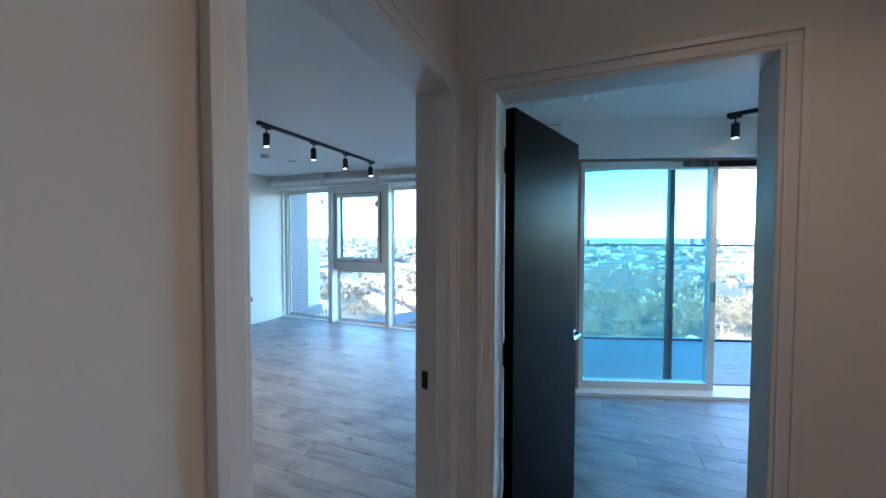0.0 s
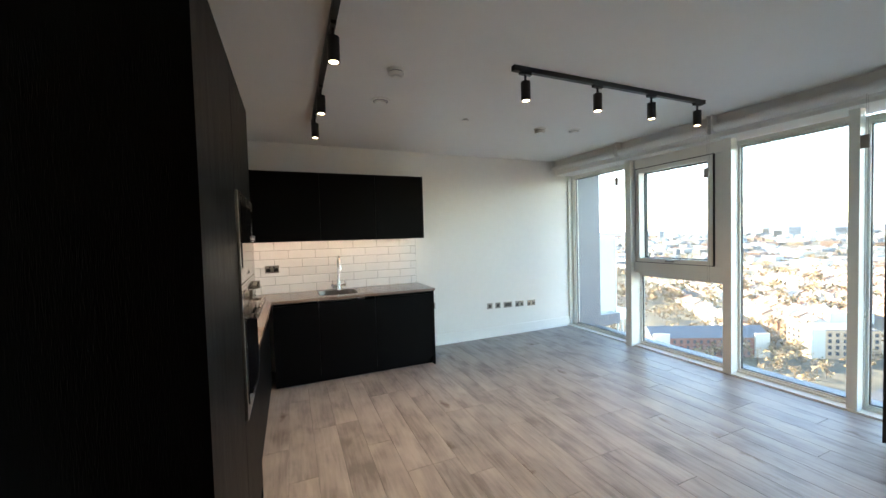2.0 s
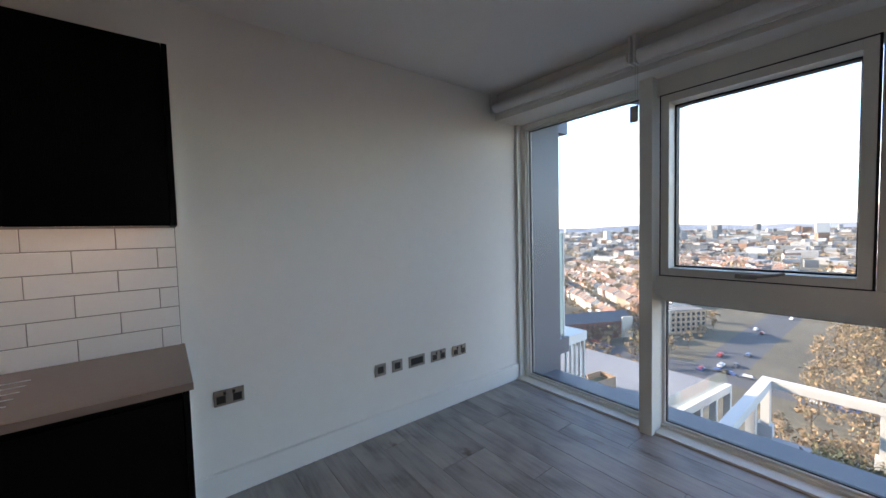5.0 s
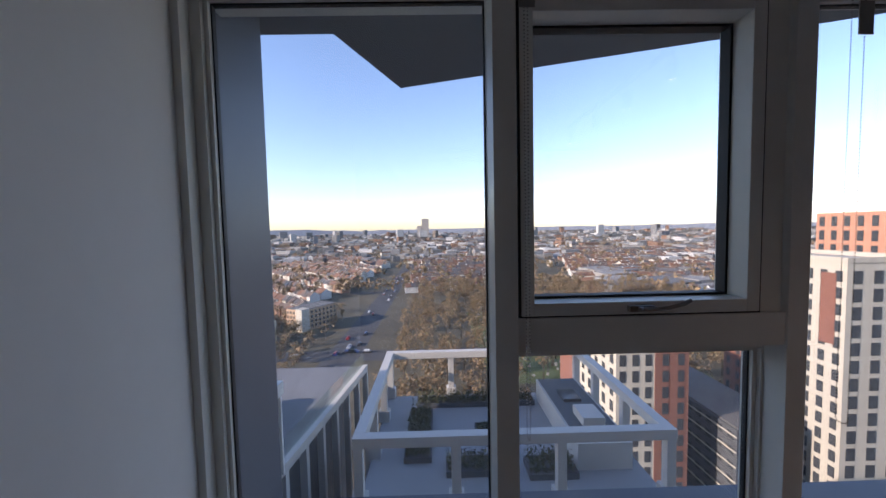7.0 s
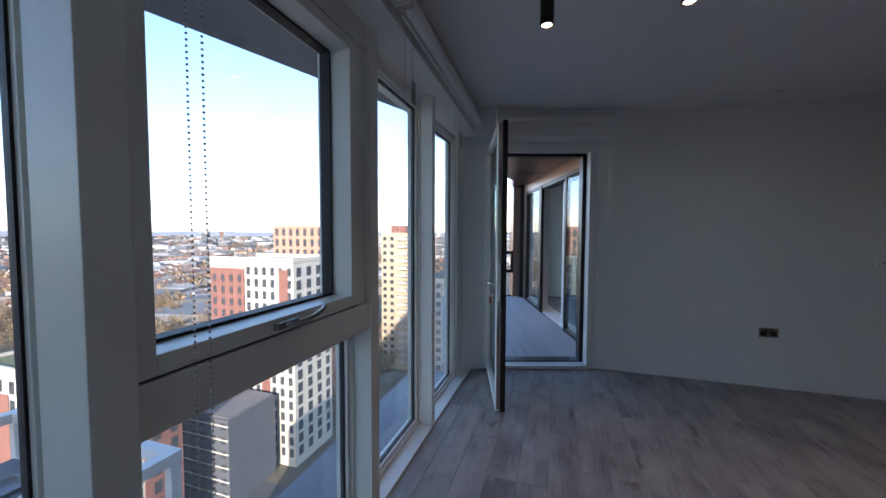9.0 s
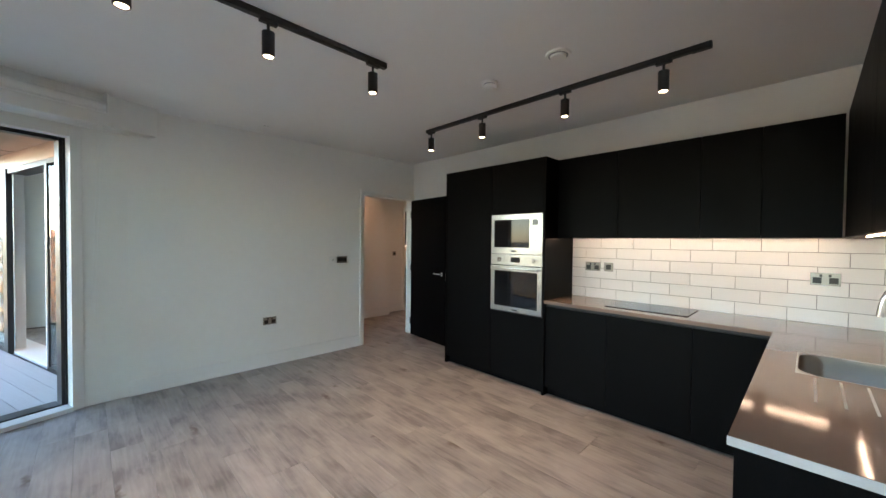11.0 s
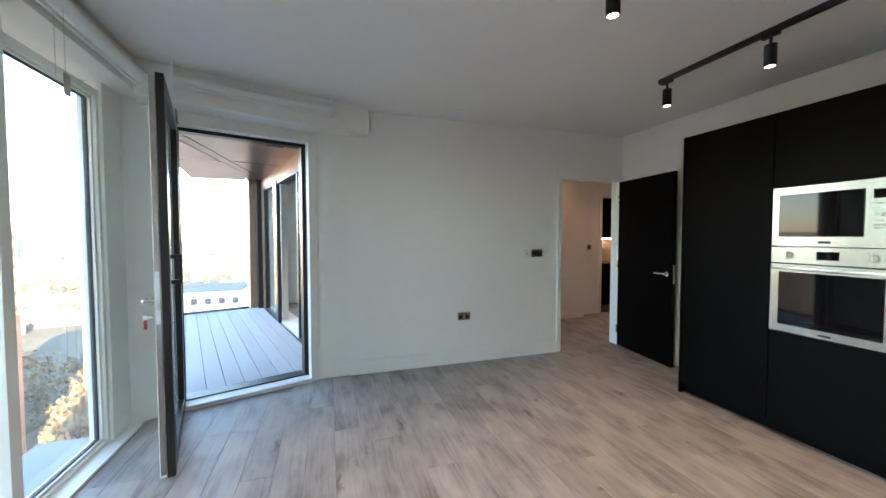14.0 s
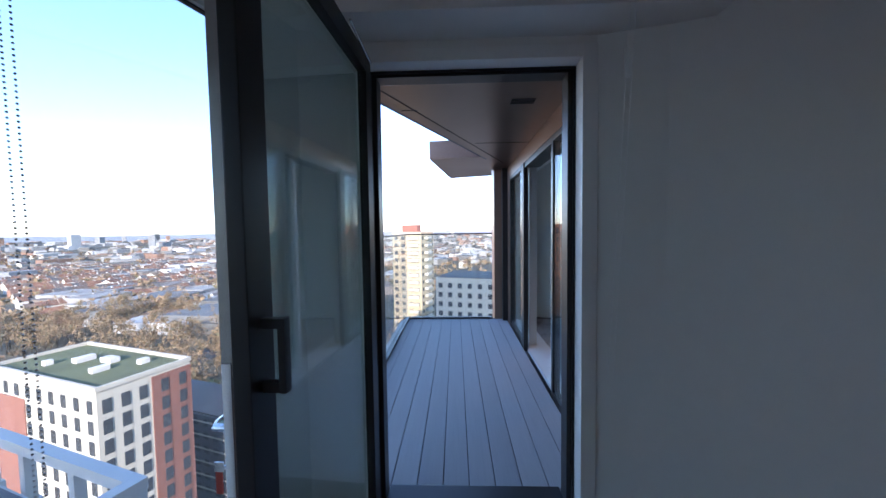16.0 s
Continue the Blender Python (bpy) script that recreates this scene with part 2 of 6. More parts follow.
def mesh_object(name, bm, mat):
    bmesh.ops.recalc_face_normals(bm, faces=bm.faces[:])
    me = bpy.data.meshes.new(name)
    bm.to_mesh(me)
    bm.free()
    me.materials.append(mat)
    return new(name, me)


def smooth(ob, angle=40):
    ob.data.polygons.foreach_set("use_smooth", [True] * len(ob.data.polygons))
    ob.data.set_sharp_from_angle(angle=radians(angle))
    return ob


def part(name, bm, mat, parent, label=""):
    ob = mesh_object(name, bm, mat)
    ob.parent = parent
    if label:
        tagged(ob, label)
    return ob


def structure(name, bm, mat, label, category):
    return tagged(mesh_object(name, bm, mat), label, category, kind="structure")


def empty(name, m, label, category, group=""):
    ob = new(name)
    ob.matrix_world = m
    return tagged(ob, label, category, group)


# ---- the plan ----
CEIL_Z = 2.66
EAST, HALL_X = 4.91, 5.04         # entry wall, room side and hall side
SOUTH = -4.945                    # kitchen wall
BOXED, BOX_Y = 0.035, -2.60       # boxed-out strip of the end wall behind the sink
DOOR_Y0, DOOR_Y1, DOOR_Z = -4.91, -4.05, 2.096
KINK = (4.91, -1.552)
BED_Y0, BED_Y1 = -3.95, -3.82     # wall between hall and bedroom
BED_X0, BED_X1 = 5.195, 6.035
TURN = 18.0                       # the balcony is turned by this, degrees
U = Vector((math.cos(radians(TURN)), math.sin(radians(TURN))))
V = Vector((-U.y, U.x))
ORIGIN = Vector((4.885, -1.235))
BAL = pose(ORIGIN.x, ORIGIN.y, 0, 0, 0, TURN)
DOOR_V1 = 1.127                   # width of the balcony doorway


def bal(u, v):
    """A place in the balcony's own axes: u out along the facade, v away from it."""
    return tuple(ORIGIN + u * U + v * V)


def on_balcony(ob):
    ob.matrix_world = BAL
    return ob


# floor slab and ceiling
INSIDE = [(-0.2, 0.16), (-0.2, -5.15), (4.78, -5.15), (4.78, -8.2), (9.6, -8.2), (9.6, -0.1), bal(4.6, -0.42), bal(0.1, -0.42), bal(0.1, 1.13), (4.43, 0.16)]
structure("floor", prism(INSIDE, -0.12, -0.006), GROUT, "grey limed oak board floor on dark underlay", "floor")
structure("ceiling", prism(INSIDE, CEIL_Z, CEIL_Z + 0.2), CEIL, "smooth matt white painted ceiling", "ceiling")

# living room walls
structure("wall_west", boxes([(-0.2, 0, -5.15, 0.16, 0, CEIL_Z)]), WALL, "plain white painted plaster wall", "wall")
structure("wall_west_boxing", boxes([(0.0, BOXED, SOUTH, BOX_Y, 0, CEIL_Z)]), WALL, "white boxed-out wall behind the sink", "wall")
structure("wall_south", boxes([(0, EAST, SOUTH - 0.2, SOUTH, 0, CEIL_Z)]), WALL, "white painted wall behind the kitchen", "wall")
structure("wall_east", boxes([(EAST, HALL_X, DOOR_Y1 + 0.03, KINK[1], 0, CEIL_Z), (EAST, HALL_X, DOOR_Y0 - 0.03, DOOR_Y1 + 0.03, DOOR_Z + 0.03, CEIL_Z),
                              (EAST, HALL_X, -8.0, DOOR_Y0 - 0.03, 0, CEIL_Z)]), WALL, "white painted wall with the hall doorway", "wall")
structure("wall_balcony", prism([KINK, bal(0.0, -0.02), bal(0.24, -0.02), bal(0.24, -0.40), (5.04, -1.60)][::-1], 0, CEIL_Z), WALL, "white angled wall beside the balcony door", "wall")
on_balcony(structure("wall_balcony_head", boxes([(0.0, 0.24, -0.02, DOOR_V1 + 0.02, 2.36, CEIL_Z)]), WALL, "white wall above the balcony door", "wall"))
structure("wall_pillar", prism([(4.41, 0.06), bal(0.0, DOOR_V1 + 0.02), bal(0.24, DOOR_V1 + 0.02), (4.62, 0.26), (4.41, 0.26)], 0, CEIL_Z),
          WALL, "pale painted pillar beside the balcony door", "wall")

# hall, bedroom and the room beyond the hall
structure("wall_bedroom_hall", boxes([(HALL_X, BED_X0 - 0.03, BED_Y0, BED_Y1, 0, CEIL_Z), (BED_X0 - 0.03, BED_X1 + 0.03, BED_Y0, BED_Y1, DOOR_Z + 0.03, CEIL_Z),
                                      (BED_X1 + 0.03, 9.3, BED_Y0, BED_Y1, 0, CEIL_Z)]), WALL, "white painted wall with the bedroom doorway", "wall")
structure("wall_hall_east", boxes([(6.37, 6.50, -5.55, BED_Y0, 0, CEIL_Z), (6.55, 6.68, -6.08, -5.55, 0, CEIL_Z), (6.55, 6.68, -6.88, -6.08, DOOR_Z, CEIL_Z),
                                   (6.55, 6.68, -8.0, -6.88, 0, CEIL_Z)]), WALL, "white hall wall with a dark doorway", "wall")
structure("wall_hall_south", boxes([(HALL_X, 9.3, -8.2, -8.0, 0, CEIL_Z)]), WALL, "plain white hall wall", "wall")
structure("wall_utility", boxes([(8.2, 8.35, -8.0, BED_Y0, 0, CEIL_Z)]), WALL, "plain wall of the small room", "wall")
structure("wall_bedroom_east", boxes([(9.3, 9.45, -8.2, -0.3, 0, CEIL_Z)]), WALL, "plain white bedroom wall", "wall")

# ---- trim ----
SKH, SKT = 0.15, 0.018


def skirting(name, rows):
    bm = bmesh.new()
    for x0, x1, y0, y1 in rows:
        box(bm, x0, x1, y0, y1, 0, SKH)
    bmesh.ops.bevel(bm, geom=[e for e in bm.edges if all(v.co.z > SKH - 0.01 for v in e.verts)], offset=0.006, segments=2, affect="EDGES")
    return structure(name, bm, TRIM, "white painted timber skirting board", "baseboard")


skirting("baseboard_west", [(0, SKT, BOX_Y, 0.05)])
skirting("baseboard_east", [(EAST - SKT, EAST, DOOR_Y1 + 0.075, KINK[1])])
skirting("baseboard_hall", [(6.37 - SKT, 6.37, -5.55, BED_Y0 - SKT), (6.55 - SKT, 6.55, -6.0, -5.55), (HALL_X, HALL_X + SKT, -8.0, DOOR_Y0 - 0.08),
                            (BED_X1 + 0.085, 6.37 - SKT, BED_Y0 - SKT, BED_Y0)])
skirting("baseboard_bedroom", [(HALL_X, HALL_X + SKT, BED_Y1 + 0.02, -1.7), (BED_X1 + 0.085, 9.3, BED_Y1, BED_Y1 + SKT)])


AW = 0.068


def architrave(name, a0, a1, axis, face, out):
    """A moulded door surround: thin inner bead, flat middle, proud outer band; head and legs butt together."""
    rows = []

    def add(u0, u1, z0, z1, d):
        lo, hi = sorted((face, face + out * d))
        u0, u1 = min(u0, u1), max(u0, u1)
        rows.append((lo, hi, u0, u1, z0, z1) if axis == "x" else (u0, u1, lo, hi, z0, z1))
    for i, j, d in ((0.0, 0.012, 0.008), (0.012, 0.046, 0.014), (0.046, AW, 0.022)):
        for a, sgn in ((a0, -1), (a1, 1)):
            add(a + sgn * i, a + sgn * j, 0, DOOR_Z + i, d)
        add(a0 - j, a1 + j, DOOR_Z + i, DOOR_Z + j, d)
    return structure(name, boxes(rows, 0.003), TRIM, "white painted moulded door architrave", "trim")


architrave("architrave_room", DOOR_Y0, DOOR_Y1, "x", EAST, -1)
architrave("architrave_hall", DOOR_Y0, DOOR_Y1, "x", HALL_X, 1)
structure("door_lining_hall", boxes([(EAST, HALL_X, DOOR_Y1, DOOR_Y1 + 0.03, 0, DOOR_Z + 0.03), (EAST, HALL_X, DOOR_Y0 - 0.03, DOOR_Y0, 0, DOOR_Z + 0.03),
                                     (EAST, HALL_X, DOOR_Y0, DOOR_Y1, DOOR_Z, DOOR_Z + 0.03), (EAST + 0.05, EAST + 0.085, DOOR_Y1 - 0.006, DOOR_Y1, 0, DOOR_Z),
                                     (EAST + 0.05, EAST + 0.085, DOOR_Y0, DOOR_Y0 + 0.006, 0, DOOR_Z)]), TRIM, "white painted door lining", "trim")
architrave("architrave_bedroom_hall", BED_X0, BED_X1, "y", BED_Y0, -1)
architrave("architrave_bedroom", BED_X0, BED_X1, "y", BED_Y1, 1)
structure("door_lining_bedroom", boxes([(BED_X0 - 0.03, BED_X0, BED_Y0, BED_Y1, 0, DOOR_Z + 0.03), (BED_X1, BED_X1 + 0.03, BED_Y0, BED_Y1, 0, DOOR_Z + 0.03),
                                        (BED_X0, BED_X1, BED_Y0, BED_Y1, DOOR_Z, DOOR_Z + 0.03)]), TRIM, "white painted door lining", "trim")
architrave("architrave_utility", -6.88, -6.08, "x", 6.55, -1)

# strike plates in the linings
plate = tagged(mesh_object("strike_plate", boxes([(EAST + 0.02, EAST + 0.045, DOOR_Y1 - 0.003, DOOR_Y1 + 0.004, 0.96, 1.03)], 0.001), BLACKP), "small dark strike plate set in the door lining", "hardware")

# ---- windows of the living room ----
GY, HEAD = 0.13, 2.44
BULK_TILT = 2.16                  # the bulkhead runs slightly askew to the glass, degrees


def bulk_y(x):
    """Face of the bulkhead along the window head."""
    return -0.24 + math.tan(radians(BULK_TILT)) * x




def ring(x0, x1, z0, z1, y0, y1, w):
    """A square frame of four bars round an opening."""
    return [(x0, x0 + w, y0, y1, z0, z1), (x1 - w, x1, y0, y1, z0, z1), (x0 + w, x1 - w, y0, y1, z0, z0 + w), (x0 + w, x1 - w, y0, y1, z1 - w, z1)]


def pane(name, x0, x1, z0, z1, parent, y=GY):
    ob = part(name, boxes([(x0, x1, y - 0.006, y + 0.006, z0, z1)]), GLASS, parent, "clear window pane")
    ob.visible_shadow = False
    return ob


def window(name, x0, x1, z0, z1, label, w=0.045):
    """A fixed light: painted frame, black gasket, pane."""
    ob = structure(name, boxes(ring(x0, x1, z0, z1, GY - 0.05, GY + 0.05, w), 0.003), FRAME, label, "window")
    part("bead", boxes(ring(x0 + w, x1 - w, z0 + w, z1 - w, GY - 0.03, GY - 0.010, 0.018), 0.002), FRAME, ob)
    part("gasket", boxes(ring(x0 + w + 0.018, x1 - w - 0.018, z0 + w + 0.018, z1 - w - 0.018, GY - 0.012, GY + 0.012, 0.006)), BLACKLINE, ob, "thin black rubber gasket")
    pane("pane", x0 + w + 0.002, x1 - w - 0.002, z0 + w + 0.002, z1 - w - 0.002, ob)
    return ob


structure("wall_window_head", boxes([(0, 4.43, 0.02, 0.32, HEAD, CEIL_Z)]), WALL, "white wall strip above the windows", "wall")
structure("blind_bulkhead", prism([(0, bulk_y(0)), (4.52, bulk_y(4.52)), (4.52, 0.02), (0, 0.02)], 2.438, CEIL_Z), WALL, "white bulkhead along the window head", "trim")
window("window_1", 0.03, 1.243, -0.01, HEAD, "full-height fixed window with pale grey frame")
window("window_2", 2.36, 3.28, -0.01, HEAD - 0.03, "full-height fixed window with pale grey frame")
window("window_3", 3.265, 4.195, -0.01, HEAD - 0.06, "full-height fixed window with pale grey frame")
window("window_4", 1.22, 2.36, -0.01, 0.99, "low fixed window below the opening sash")
for k, (a, b, y0) in enumerate([(0.0, 0.032, 0.02), (1.18, 1.265, -0.07), (2.325, 2.405, -0.02), (3.24, 3.305, -0.012), (4.18, 4.43, 0.06)]):
    structure("window_post_%d" % (k + 1), boxes([(a, b, y0, GY - 0.05 if 0 < k < 4 else GY + 0.06, 0.0, HEAD)], 0.003), FRAME, "pale grey painted window post", "window frame")
structure("window_sill", boxes([(0.0, 4.43, -0.02, GY + 0.06, -0.006, 0.015)], 0.003), FRAME, "pale low window sill at floor level", "window sill")
structure("window_transom", boxes([(1.262, 2.327, -0.01, GY + 0.05, 0.985, 1.115)], 0.003), FRAME, "deep pale grey window transom", "window frame")
structure("window_sash_jamb", boxes([(2.234, 2.327, 0.012, GY + 0.05, 1.115, 2.318)], 0.003), FRAME, "pale grey window jamb beside the sash", "window frame")
structure("window_sash_head", boxes([(1.262, 2.327, 0.0, GY + 0.05, 2.318, HEAD)], 0.003), FRAME, "pale grey window head rail", "window frame")
sash = tagged(mesh_object("sash_window", boxes(ring(1.292, 2.222, 1.122, 2.312, -0.008, GY + 0.03, 0.05), 0.004), FRAME),
              "closed top-hung sash with pale grey frame", "window", kind="structure")
# Shade in the gap round the sash, drawn as a solid black strip.
part("shadow_gap", boxes(ring(1.282, 2.232, 1.112, 2.322, 0.0, 0.02, 0.012)), BLACKLINE, sash, "black strip for the shadow gap round the sash")
part("gasket", boxes(ring(1.342, 2.172, 1.172, 2.262, GY - 0.04, GY + 0.012, 0.010)), BLACKLINE, sash, "black rubber gasket")
pane("pane", 1.342, 2.172, 1.172, 2.262, sash)
handle = part("handle", boxes([(1.70, 1.80, -0.03, -0.006, 1.135, 1.160)], 0.006), PLATE, sash, "brushed metal sash handle")
bm = bmesh.new()
bent(bm, [(1.74, -0.03, 1.148), (1.745, -0.05, 1.150), (1.77, -0.062, 1.152), (1.83, -0.066, 1.158), (1.89, -0.060, 1.170), (1.92, -0.05, 1.18)], 0.008, 8)
smooth(part("lever", bm, PLATE, handle, "curved metal handle lever"))


def roller_blind(x0, x1, y, z, chain_x, rail, drop, parent_pose=None, group=""):
    """A rolled-up white blind: tube of cloth, end brackets, hem bar, bead chain with its holder."""
    bl = empty("roller_blind", pose(x0, y, z, 0, 0, BULK_TILT), "white roller blind rolled up under the ceiling", "blind", group)
    n = x1 - x0
    smooth(part("cloth_roll", rod(bmesh.new(), (0.02, 0, 0), (n - 0.02, 0, 0), 0.042, 24), TRIM, bl, "tightly rolled white blind cloth"))
    part("hem_bar", boxes([(0.02, n - 0.02, 0.012, 0.028, -0.062, -0.040)], 0.004), TRIM, bl)
    for x in (0.0, n - 0.014):
        part("bracket", boxes([(x, x + 0.014, -0.04, 0.04, -0.045, CEIL_Z - z)], 0.004), TRIM, bl)
    bm = bmesh.new()
    cx, cy = chain_x - x0, -0.03 if chain_x < 3 else -0.005
    for s in (-0.018, 0.018):
        for k in range(int(drop / 0.011)):
            bmesh.ops.create_icosphere(bm, subdivisions=1, radius=0.0027, matrix=Matrix.Translation((cx, cy + s, 0.0 - 0.011 * k)))
    for k in range(9):
        a = math.pi * k / 8
        bmesh.ops.create_icosphere(bm, subdivisions=1, radius=0.0027, matrix=Matrix.Translation((cx, cy + 0.018 * math.cos(a), -drop - 0.018 * math.sin(a))))
    part("bead_chain", bm, PLATE, bl, "fine metal bead chain in a long loop")
    if rail:
        part("safety_tag", boxes([(cx - 0.028, cx + 0.020, cy - 0.026, cy - 0.022, rail - 0.06, rail + 0.04)], 0.001), PLATE, bl, "grey safety tag on the chain")
    return bl


roller_blind(0.03, 1.215, bulk_y(0.03) - 0.045, 2.53, 1.25, -0.36, 1.72, group="roller blinds")
roller_blind(1.23, 2.31, bulk_y(1.23) - 0.045, 2.53, 2.31, -0.43, 1.72, group="roller blinds")
roller_blind(2.34, 4.44, bulk_y(2.34) - 0.045, 2.53, 3.39, -0.38, 1.70, group="roller blinds")

# ---- balcony door ----
frame_ob = on_balcony(structure("door_1_frame", boxes([(-0.012, 0.10, -0.02, 0.05, 0, 2.36), (-0.012, 0.10, DOOR_V1 - 0.05, DOOR_V1 + 0.02, 0, 2.36), (-0.012, 0.10, 0.05, DOOR_V1 - 0.05, 2.30, 2.36),
                                            (-0.03, 0.10, 0.05, DOOR_V1 - 0.05, -0.004, 0.035)], 0.003), TRIM, "white balcony door frame with low sill", "door frame"))
part("inner_frame", boxes([(0.10, 0.20, -0.02, 0.085, 0, 2.36), (0.10, 0.20, DOOR_V1 - 0.085, DOOR_V1 + 0.02, 0, 2.36), (0.10, 0.20, 0.085, DOOR_V1 - 0.085, 2.275, 2.36),
                           (0.10, 0.24, 0.085, DOOR_V1 - 0.085, 0.0, 0.045)], 0.003), DARKFRAME, frame_ob, "dark metal outer door frame")
part("gasket", boxes([(0.085, 0.10, 0.05, 0.062, 0.035, 2.30), (0.085, 0.10, DOOR_V1 - 0.062, DOOR_V1 - 0.05, 0.035, 2.30), (0.085, 0.10, 0.062, DOOR_V1 - 0.062, 2.288, 2.30)]), BLACKLINE, frame_ob)
on_balcony(structure("balcony_bulkhead", boxes([(-0.24, -0.0, -0.47, DOOR_V1 + 0.16, 2.40, CEIL_Z)], 0.004), WALL, "white bulkhead over the balcony door", "trim"))
bl = empty("roller_blind", BAL @ pose(-0.278, -0.10, 2.545, 0, 0, 90), "white roller blind rolled up above the balcony door", "blind", "roller blinds")
smooth(part("cloth_roll", rod(bmesh.new(), (0.02, 0, 0), (1.16, 0, 0), 0.036, 24), TRIM, bl, "tightly rolled white blind cloth"))
part("hem_bar", boxes([(0.02, 1.16, 0.012, 0.028, -0.055, -0.034)], 0.004), TRIM, bl)
for x in (0.0, 1.16):
    part("bracket", boxes([(x, x + 0.014, -0.04, 0.036, -0.045, CEIL_Z - 2.545)], 0.004), TRIM, bl)
bm = bmesh.new()
for sgn in (-0.012, 0.012):
    rod(bm, (0.03 + sgn, -0.03, -0.05), (0.03 + sgn, -0.22, -1.75), 0.0016, 6)
part("pull_cord", bm, TRIM, bl, "thin white looped pull cord")
part("safety_tag", boxes([(0.016, 0.044, -0.085, -0.079, -0.42, -0.30)], 0.002), TRIM, bl)

LEAF_W = 1.01
leaf = empty("balcony_door", pose(4.56, -0.195, 0, 0, 0, 195.5), "dark-framed glazed balcony door standing open into the room", "door")
for nm, rows in (("stile", [(0, 0.075, -0.035, 0.0, 0.03, 2.315)]), ("stile", [(LEAF_W - 0.075, LEAF_W, -0.035, 0.0, 0.03, 2.315)]),
                 ("rail", [(0.075, LEAF_W - 0.075, -0.035, 0.0, 0.03, 0.115)]), ("rail", [(0.075, LEAF_W - 0.075, -0.035, 0.0, 2.24, 2.315)])):
    part(nm, boxes(rows, 0.003), FRAME, leaf, "pale inner face of the door frame")
for nm, rows in (("outer_stile", [(0, 0.085, 0.0, 0.04, 0.03, 2.32)]), ("outer_stile", [(LEAF_W - 0.085, LEAF_W + 0.012, 0.0, 0.04, 0.03, 2.32)]),
                 ("outer_rail", [(0.085, LEAF_W - 0.085, 0.0, 0.04, 0.03, 0.12)]), ("outer_rail", [(0.085, LEAF_W - 0.085, 0.0, 0.04, 2.235, 2.32)])):
    part(nm, boxes(rows, 0.003), DARKFRAME, leaf, "dark anodised outer face")
part("edge_strip", boxes([(LEAF_W, LEAF_W + 0.006, -0.03, -0.004, 0.05, 2.30)], 0.001), STEEL, leaf, "steel lock strip on the door edge")
lp = part("lock_plate", boxes([(LEAF_W + 0.004, LEAF_W + 0.009, -0.028, -0.006, 0.92, 1.22)], 0.001), CHROME, leaf)
ob = part("pane", boxes([(0.07, LEAF_W - 0.07, -0.008, 0.012, 0.11, 2.245)]), glass("door_glass", (0.74, 0.82, 0.80), 0.08, 0.75), leaf, "large slightly green door pane")
ob.visible_shadow = False
bm = boxes([(LEAF_W - 0.052, LEAF_W - 0.028, 0.040, 0.088, 1.140, 1.164), (LEAF_W - 0.052, LEAF_W - 0.028, 0.040, 0.088, 1.286, 1.310), (LEAF_W - 0.053, LEAF_W - 0.027, 0.080, 0.098, 1.139, 1.311)], 0.005)
smooth(part("pull_handle", bm, DARKFRAME, leaf, "dark bronze bow pull handle"))
bm = bmesh.new()
bent(bm, [(LEAF_W - 0.04, -0.035, 1.05), (LEAF_W - 0.04, -0.085, 1.05), (LEAF_W - 0.06, -0.092, 1.05), (LEAF_W - 0.16, -0.092, 1.05)], 0.010, 10)
lever = smooth(part("lever_handle", bm, CHROME, leaf, "chrome lever handle"))
part("rose", rod(bmesh.new(), (LEAF_W - 0.04, -0.035, 1.05), (LEAF_W - 0.04, -0.047, 1.05), 0.026, 20), CHROME, lever)
key = empty("key", leaf.matrix_world @ pose(LEAF_W - 0.04, -0.047, 0.955), "small key with a red tag in the lock", "key")
part("blade", boxes([(-0.002, 0.002, -0.022, 0.0, -0.004, 0.004)]), CHROME, key)
part("bow", boxes([(-0.0015, 0.0015, -0.045, -0.022, -0.012, 0.012)], 0.001), CHROME, key)
part("tag", boxes([(-0.002, 0.002, -0.042, -0.026, -0.065, -0.012)], 0.001), material("red_tag", (0.35, 0.05, 0.03), 0.5), key, "small red key tag")
for z in (0.25, 1.15, 2.1):
    part("hinge", rod(bmesh.new(), (0.0, 0.02, z - 0.05), (0.0, 0.02, z + 0.05), 0.011, 12), DARKFRAME, leaf)
part("stay", rod(bmesh.new(), (0.02, 0.045, 2.30), (0.32, 0.05, 2.33), 0.006, 8), STEEL, leaf, "thin steel door stay")


